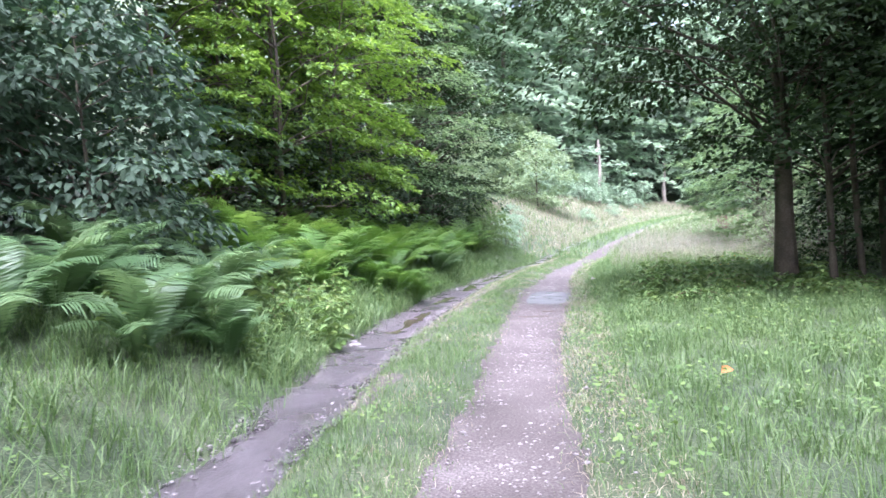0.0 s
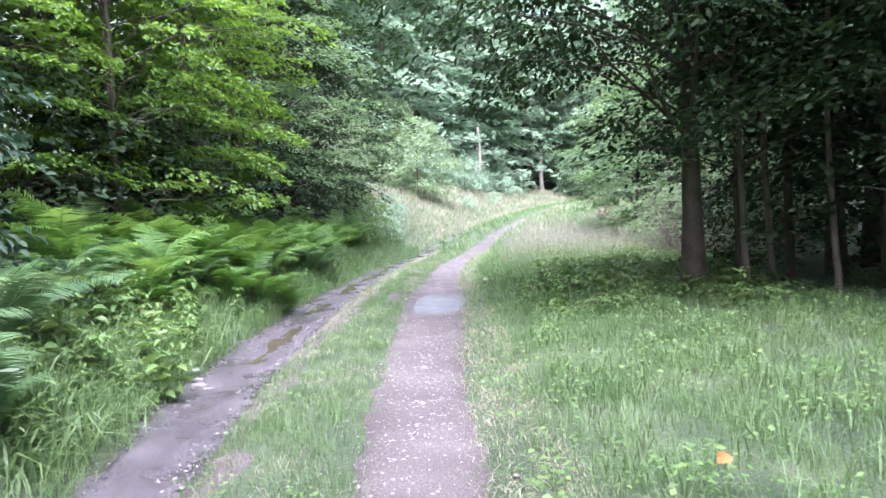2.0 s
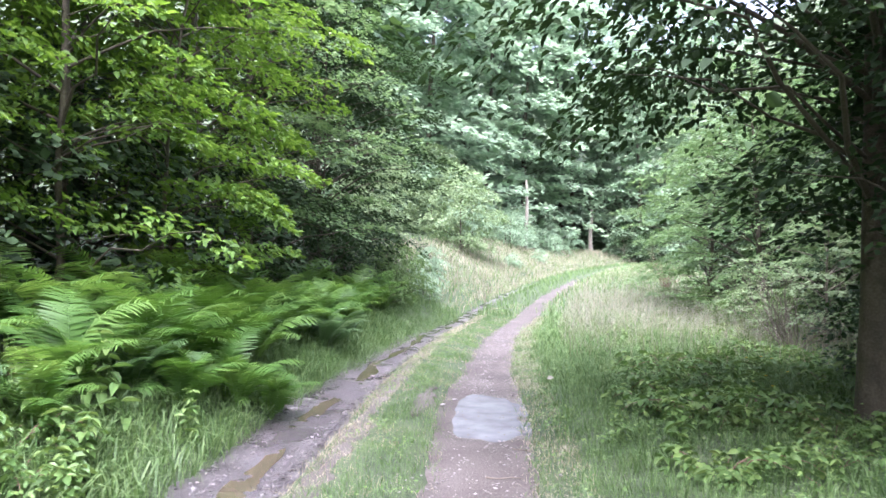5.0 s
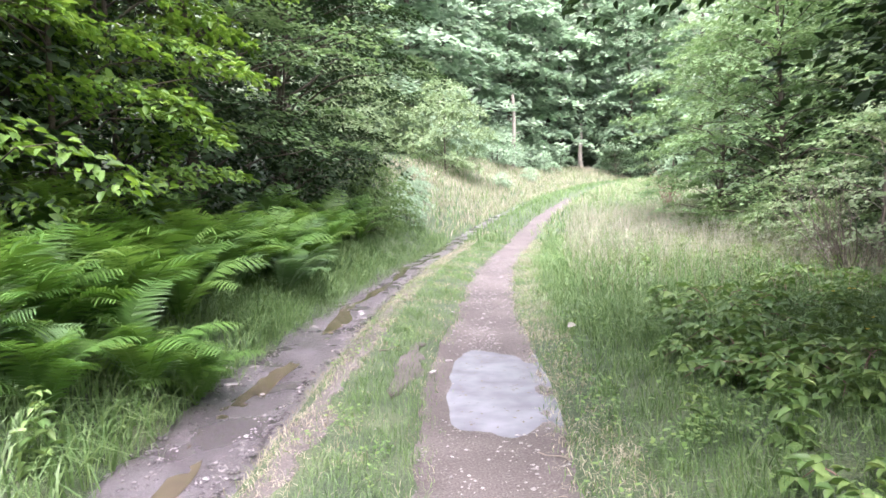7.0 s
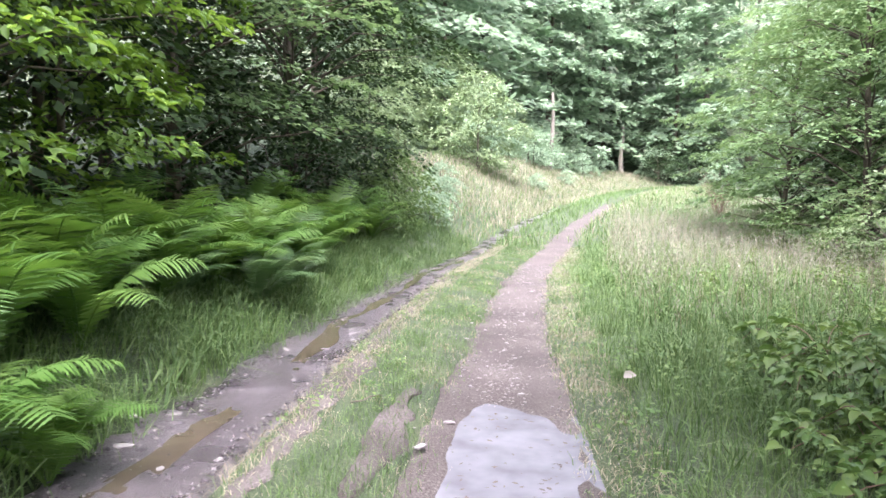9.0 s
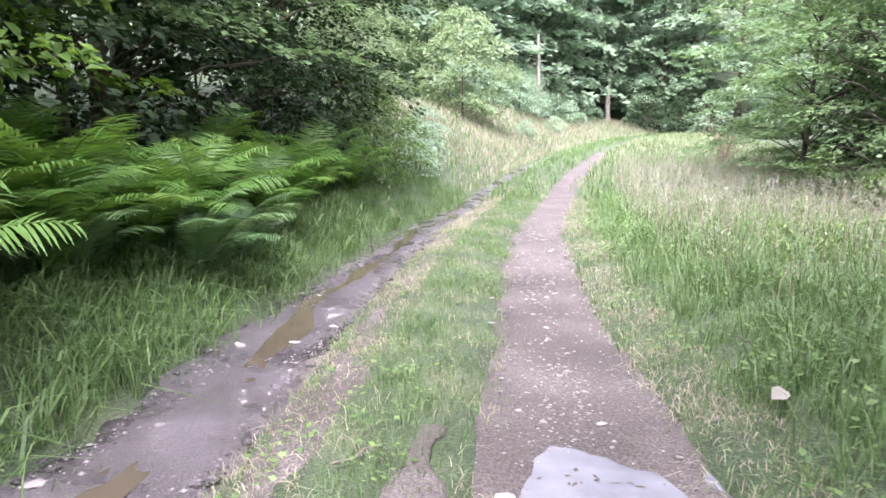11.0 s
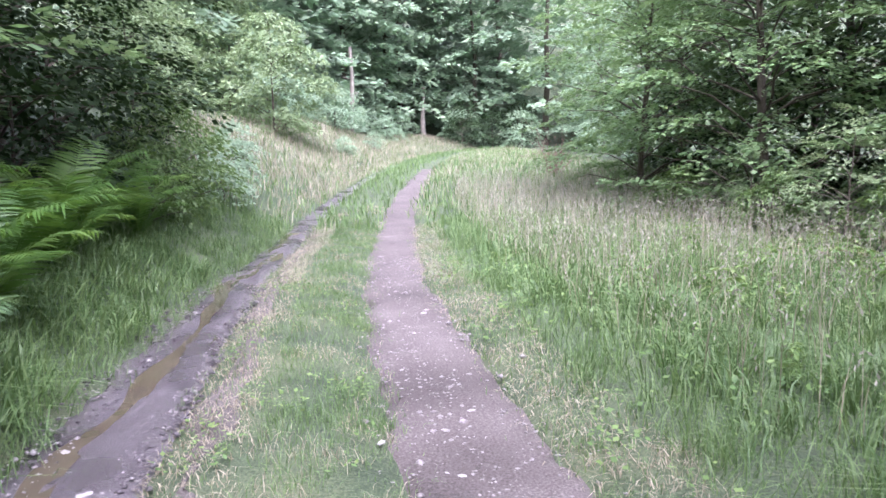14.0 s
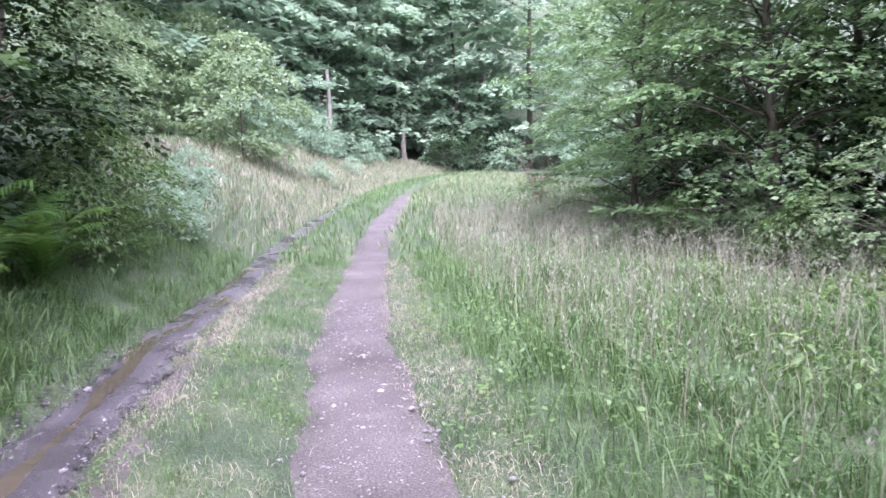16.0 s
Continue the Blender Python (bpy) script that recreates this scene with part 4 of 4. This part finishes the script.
    twiggy = "grey-green twiggy shrub at the wood's edge"
    for x, y, s in ((-5.2, 1.4, 1.2), (-5.6, 4.4, 1.1)):
        plant_copy(g, x, y, spin(), s)
    g2 = tagged(make_tree("shrub", 132, 2.8, 0.04, 56, (0.3, 3.1, 1.4), 0.09, 85, 0.5, LEAF_PALE, bark=TWIG_GREY, layered=True), twiggy, "shrub", "shrubs")
    plant(g2, 5.8, 15.6, 60, 0.9)
    for x, y, s in ((7.2, 13.4, 0.95), (6.7, 17.4, 0.75), (5.4, 18.4, 0.55), (5.3, 20.6, 0.45), (6.4, 12.2, 0.6)):
        plant_copy(g2, x, y, spin(), s)
    # undergrowth in shade-coloured leaves darkens the wood's gaps and the track's far end
    h = tagged(make_tree("dark_shrub", 133, 2.6, 0.04, 46, (0.25, 3.0, 1.5), 0.13, 62, 0.52, LEAF_DEEP_SHADE), "undergrowth shrub with shade put into its leaf colour", "shrub", "undergrowth")
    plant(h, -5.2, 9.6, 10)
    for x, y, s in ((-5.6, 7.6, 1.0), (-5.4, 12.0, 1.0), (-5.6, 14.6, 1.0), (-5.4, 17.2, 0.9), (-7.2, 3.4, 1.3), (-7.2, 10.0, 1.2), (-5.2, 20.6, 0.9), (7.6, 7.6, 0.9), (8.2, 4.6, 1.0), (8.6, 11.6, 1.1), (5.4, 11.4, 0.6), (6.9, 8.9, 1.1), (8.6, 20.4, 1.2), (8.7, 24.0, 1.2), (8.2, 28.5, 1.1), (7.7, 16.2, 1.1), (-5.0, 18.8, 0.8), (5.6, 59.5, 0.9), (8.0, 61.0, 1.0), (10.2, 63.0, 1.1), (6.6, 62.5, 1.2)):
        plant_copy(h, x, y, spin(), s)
    lo = tagged(make_tree("low_shrub", 135, 1.5, 0.03, 26, (0.15, 1.6, 0.9), 0.09, 75, 0.42, LEAF_LOW, fine=True), "low yellow-green shrub at the foot of the bank", "shrub", "low shrubs")
    plant(lo, -4.0, 21.8, 0)
    for x, y, s in ((-4.5, 23.0, 1.15), (-3.9, 20.4, 0.8), (5.1, 19.6, 0.6), (5.5, 17.4, 0.65), (4.8, 22.4, 0.6)):
        plant_copy(lo, x, y, spin(), s)
    w = tagged(make_tree("willow_shrub", 141, 6.0, 0.08, 90, (0.3, 6.4, 2.7), 0.2, 90, 0.85, LEAF_PALE, far=True), "tall pale green willow shrub on the bank", "shrub", "willow shrubs")
    plant(w, -4.3, 37.0, 0, 0.66)
    plant_copy(w, -7.6, 31.5, 120, 0.62)
    plant_copy(w, -7.0, 43.0, 220, 0.8)
    plant_copy(w, -8.4, 38.5, 20, 0.7)
    plant_copy(w, -2.6, 54.5, 60, 0.45)
    # woodland behind the bend and all around
    lab = "tall forest tree with dense green foliage, haze in its pale colour"
    f1 = tagged(make_tree("forest_tree", 151, 21.0, 0.26, 125, (1.0, 21.5, 4.2), 0.39, 110, 1.75, LEAF_FAR_HAZE, far=True, layered=True), lab, "tree", "woodland trees")
    f2 = tagged(make_tree("forest_tree", 152, 18.0, 0.22, 118, (0.6, 18.5, 4.0), 0.39, 110, 1.7, LEAF_FAR_HAZE, far=True, layered=True), lab, "tree", "woodland trees")
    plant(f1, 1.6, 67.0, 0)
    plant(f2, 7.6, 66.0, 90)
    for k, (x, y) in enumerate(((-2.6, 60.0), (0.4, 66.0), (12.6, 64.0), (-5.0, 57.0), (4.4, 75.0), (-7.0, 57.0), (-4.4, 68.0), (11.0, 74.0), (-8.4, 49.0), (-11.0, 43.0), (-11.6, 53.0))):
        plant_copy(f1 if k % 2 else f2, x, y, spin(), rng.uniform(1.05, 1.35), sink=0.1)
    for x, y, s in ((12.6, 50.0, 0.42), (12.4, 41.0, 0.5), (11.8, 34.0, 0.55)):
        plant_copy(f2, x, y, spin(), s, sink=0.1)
    bs = tagged(make_tree("bank_shrub", 161, 2.4, 0.05, 34, (0.15, 2.5, 1.6), 0.2, 55, 0.62, LEAF_FAR_HAZE, far=True), "low shrub on the crest of the bank, haze in its pale green", "shrub", "shrubs on the bank")
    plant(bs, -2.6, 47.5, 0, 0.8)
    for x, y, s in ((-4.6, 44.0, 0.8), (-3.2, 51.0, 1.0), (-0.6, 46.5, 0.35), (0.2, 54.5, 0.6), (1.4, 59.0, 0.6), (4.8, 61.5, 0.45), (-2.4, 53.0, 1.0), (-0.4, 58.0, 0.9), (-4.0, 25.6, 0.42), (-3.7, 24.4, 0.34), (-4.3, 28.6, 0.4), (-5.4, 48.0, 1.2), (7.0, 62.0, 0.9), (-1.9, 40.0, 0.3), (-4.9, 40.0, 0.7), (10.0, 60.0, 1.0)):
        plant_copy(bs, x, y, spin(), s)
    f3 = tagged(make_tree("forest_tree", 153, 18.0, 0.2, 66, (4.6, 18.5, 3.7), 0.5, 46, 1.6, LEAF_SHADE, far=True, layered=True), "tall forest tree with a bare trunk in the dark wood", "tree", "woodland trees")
    plant(f3, -12.5, 38.0, 0)
    ring = []
    for y in np.arange(-12, 27, 5.0):
        ring.append((-9.9 + rng.uniform(-0.6, 0.6), y + rng.uniform(-1, 1)))
        ring.append((14.2 + rng.uniform(-1, 1), y + rng.uniform(-1, 1)))
    for y in np.arange(-9, 13, 4.6):
        if y < 2:
            ring.append((11.0 + rng.uniform(-0.7, 0.7), y + rng.uniform(-1, 1)))
        ring.append((-13.4 + rng.uniform(-1, 1), y + rng.uniform(-1, 1)))
    # unseen trees behind the start, added to block light from the foreground
    for x in (-6.0, -1.4, 9.6):
        ring.append((x, -13.0 + rng.uniform(-1.5, 1.5)))
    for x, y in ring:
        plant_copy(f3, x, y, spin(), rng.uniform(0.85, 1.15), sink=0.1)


def build_stump():
    """The pale bare trunks that stand up from the bank at the bend."""
    for x, y, h, r, lab in ((3.1, 62.4, 3.7, 0.17, "pale broken tree trunk standing on the bank"), (-1.8, 52.0, 5.2, 0.13, "pale bare tree trunk among shrubs")):
        w = np.linspace(0, 1, 10)
        pts = np.stack([0.06 * np.sin(w * 5 + x), 0.05 * np.cos(w * 4), h * w - 0.15], -1)
        pieces = [tube(pts, r * (1.25 - 0.55 * w) * (1 + 0.08 * np.sin(w * 23)), 9)]
        for z, a in ((0.45, 0.6), (0.62, 2.9), (0.8, 4.6)):
            st = np.array([[0, 0, h * z], [np.cos(a) * 0.3, np.sin(a) * 0.3, h * z + 0.12], [np.cos(a) * 0.55, np.sin(a) * 0.55, h * z + 0.16]])
            pieces.append(tube(st, [0.04, 0.03, 0.012], 5))
        v, q = joined(pieces)
        ob = new("broken_trunk", mesh_of("broken_trunk", v, q, BARK_PALE, smooth=True))
        tagged(plant(ob, x, y), lab, "tree trunk", "broken trunks")


def stone_mesh(seed):
    """A rounded, slightly flat stone of unit size."""
    rng = np.random.default_rng(seed)
    bm = bmesh.new()
    bmesh.ops.create_icosphere(bm, subdivisions=1, radius=0.5)
    for v in bm.verts:
        v.co *= rng.uniform(0.75, 1.15)
        v.co.z *= 0.55
    me = bpy.data.meshes.new("stone")
    bm.to_mesh(me)
    bm.free()
    me.materials.append(STONE)
    return me


def build_stones():
    rng = np.random.default_rng(31)
    kinds = [stone_mesh(70 + k) for k in range(5)]
    lab = "pale flat stone pressed into the mud"
    spots = [(-2.28, 11.75, 0.16), (-1.95, 11.9, 0.1), (-2.18, 9.73, 0.13), (-2.31, 9.48, 0.12), (-0.39, 9.27, 0.1), (-0.33, 9.84, 0.09), (-2.13, 9.11, 0.15), (-1.69, 8.28, 0.12), (-1.43, 7.91, 0.1), (-1.64, 4.55, 0.16), (-1.5, 4.3, 0.13), (-1.4, 4.1, 0.2), (-1.25, 4.0, 0.15),
             (-1.92, 12.66, 0.13), (-1.8, 12.3, 0.1), (-2.0, 12.9, 0.11), (-2.48, 16.8, 0.12), (-1.75, 8.9, 0.09), (-2.05, 10.4, 0.1), (-1.85, 10.9, 0.09), (-2.3, 13.4, 0.1), (-0.62, 12.2, 0.07), (-0.1, 11.7, 0.06), (0.05, 10.6, 0.07), (-0.7, 13.0, 0.06), (-0.35, 12.7, 0.05), (-0.2, 13.5, 0.06), (-0.55, 14.3, 0.05)]
    for k, (x, y, s) in enumerate(spots):
        ob = tagged(new("stone", kinds[k % 5]), lab, "stone", "stones in the track")
        ob.matrix_basis = pose(x, y, float(land(x, y)) + 0.022 + s * 0.06, 0, 0, rng.uniform(0, 360)) @ Matrix.Diagonal((s, s * 0.6, s * 0.42, 1))
    # gravel trodden into both tracks, and clods of mud turned up in the rut
    n = 9500
    y = rng.uniform(-2, 20, n)
    right = rng.uniform(0, 1, n) < 0.6
    side = np.where(rng.uniform(0, 1, n) < 0.5, -1, 1) * rng.uniform(0.13, 0.36, n)
    x = np.where(right, track_x(y) + rng.normal(0, 0.22, n), rut_x(y) + side)
    ok = np.hypot((x - track_x(y)) / 0.5, (y - 9.1) / 1.2) > 1
    scatter("gravel", rng, x[ok], y[ok], np.where(right, 0.02, 0.03)[ok], rng.lognormal(-4.15, 0.45, n)[ok], GRAVEL, "pale gravel and grit trodden into the wheel tracks", "gravel")
    n = 2600
    y = rng.uniform(0, 18, n)
    x = rut_x(y) + np.where(rng.uniform(0, 1, n) < 0.35, -1, 1) * rng.uniform(0.1, 0.42, n)
    scatter("mud_clods", rng, x, y, np.full(n, 0.026), rng.lognormal(-3.5, 0.4, n), MUD, "dark clods of wet mud turned up by tyres", "mud")


def scatter(name, rng, x, y, lift, size, material, label, category):
    """Small angular lumps lying on the ground, in one mesh."""
    base = np.array([(0.5, 0, 0), (0, 0.5, 0.03), (-0.46, 0, 0), (0, -0.5, -0.02), (0.06, 0.04, 0.27), (0, 0, -0.25)])
    tri = np.array([(0, 1, 4), (1, 2, 4), (2, 3, 4), (3, 0, 4), (1, 0, 5), (2, 1, 5), (3, 2, 5), (0, 3, 5)])
    n = len(x)
    a = rng.uniform(0, 6.28, n)
    p = base[None] * (size[:, None, None] * np.stack([rng.uniform(0.8, 1.5, n), rng.uniform(0.7, 1.1, n), rng.uniform(0.7, 1.1, n)], -1)[:, None])
    ca, sa = np.cos(a)[:, None], np.sin(a)[:, None]
    P = np.stack([p[..., 0] * ca - p[..., 1] * sa, p[..., 0] * sa + p[..., 1] * ca, p[..., 2]], -1) + np.stack([x, y, land(x, y) + lift], -1)[:, None]
    T = tri[None] + (np.arange(n) * len(base))[:, None, None]
    tagged(new(name, mesh_of(name, P.reshape(-1, 3), np.zeros((0, 4), int), material, tris=T.reshape(-1, 3))), label, category, kind="stuff")


def build_litter():
    """Sticks, fallen leaves and dead twigs."""
    rng = np.random.default_rng(41)
    for x, y, ln, a in ((0.36, 6.1, 0.42, 8), (0.62, 7.5, 0.2, 160), (0.55, 6.7, 0.3, 10), (-0.9, 9.9, 0.25, 60), (0.9, 11.9, 0.3, 120)):
        w = np.linspace(-0.5, 0.5, 7)
        pts = np.stack([w * ln, 0.02 * np.sin(w * 9) * ln / 0.3, np.zeros(7)], -1)
        v, q = tube(pts, 0.007 - 0.004 * (w + 0.5), 5)
        st = tagged(new("stick", mesh_of("stick", v, q, TWIG_GREY)), "short dry stick lying on the track", "stick", "fallen sticks")
        st.matrix_basis = pose(x, y, float(land(x, y)) + 0.03, 0, 0, a)
    orange = leaf_material("leaf_autumn", (0.42, 0.13, 0.04), (0.52, 0.19, 0.06), (0.6, 0.27, 0.1), rough=0.6, translucent=0.2)
    pale = leaf_material("leaf_bleached", (0.25, 0.23, 0.2), (0.32, 0.3, 0.27), (0.4, 0.38, 0.35), rough=0.6, translucent=0.2)
    for x, y, z, mat, lab, size in ((2.38, 1.25, 0.16, orange, "fallen orange-brown leaf caught in the grass", 0.1), (0.82, 10.6, 0.1, pale, "bleached fallen leaf lying on the grass edge", 0.12)):
        v, q = leaf_blades(np.array([[-size / 2, 0, 0]]), np.array([[1.0, 0.1, 0.2]]), np.array([[0, -0.5, 1.0]]), np.array([size]), np.array([size * 0.7]))
        lf = tagged(new("fallen_leaf", mesh_of("fallen_leaf", v, q, mat)), lab, "leaf")
        lf.matrix_basis = pose(x, y, float(land(x, y)) + z, 0, 0, 30)
    # bare twiggy bushes
    for x, y, size, mat, lab in ((5.3, 33.0, 1.5, TWIG_RED, "dead reddish-brown bush beside the track"), (5.0, 14.8, 1.6, TWIG_GREY, "bare grey twigs of a half-dead shrub")):
        bush = new("dead_bush")
        for k in range(26):
            a, t = rng.uniform(0, 6.28), rng.uniform(0.15, 0.8)
            ln = size * rng.uniform(0.6, 1.1)
            w = np.linspace(0, 1, 6)[:, None]
            d = np.array([np.cos(a) * np.sin(t), np.sin(a) * np.sin(t), np.cos(t)])
            pts = d * w * ln + np.cumsum(rng.normal(0, 0.03, (6, 3)), 0) * size - np.array([0, 0, 0.05])
            pieces = [tube(pts, np.linspace(0.012, 0.003, 6), 4)]
            for m in range(4):
                p = pts[2 + m % 4]
                e = p + (d + rng.normal(0, 0.6, 3)) * 0.25 * size
                pieces.append(tube(np.stack([p, (p + e) / 2 + rng.normal(0, 0.02, 3), e]), [0.005, 0.004, 0.002], 3))
            v, q = joined(pieces)
            part("twig", mesh_of("twig", v, q, mat), bush)
        tagged(plant(bush, x, y), lab, "bush", "dead bushes")
    # thin stems in the shade of the wood's edge
    for x, y, h, r in ((4.9, 8.2, 6.0, 0.05), (5.5, 9.3, 6.5, 0.07), (5.2, 6.9, 5.5, 0.04), (6.1, 7.7, 6.0, 0.06), (6.8, 9.0, 6.5, 0.08), (-5.1, 8.9, 6.5, 0.05), (-5.6, 10.9, 6.5, 0.06), (-6.0, 12.9, 7.0, 0.07), (-7.2, 5.2, 9.0, 0.17)):
        w = np.linspace(0, 1, 7)
        pts = np.stack([0.35 * np.sin(w * 1.7 + x) * w, 0.3 * np.sin(w * 2.1 + y) * w, h * w - 0.1], -1)
        v, q = tube(pts, r * (1.1 - 0.7 * w), 7)
        tagged(plant(new("sapling_stem", mesh_of("sapling_stem", v, q, BARK, smooth=True)), x, y), "thin dark tree stem in the shade of the wood", "tree stem", "thin stems")


build_ground()
build_tracks()
build_stump()
build_trees()
build_ferns()
build_weeds()
build_brambles()
build_buttercups()
build_stones()
build_litter()
build_puddle_bits()
build_grass()
build_clover()
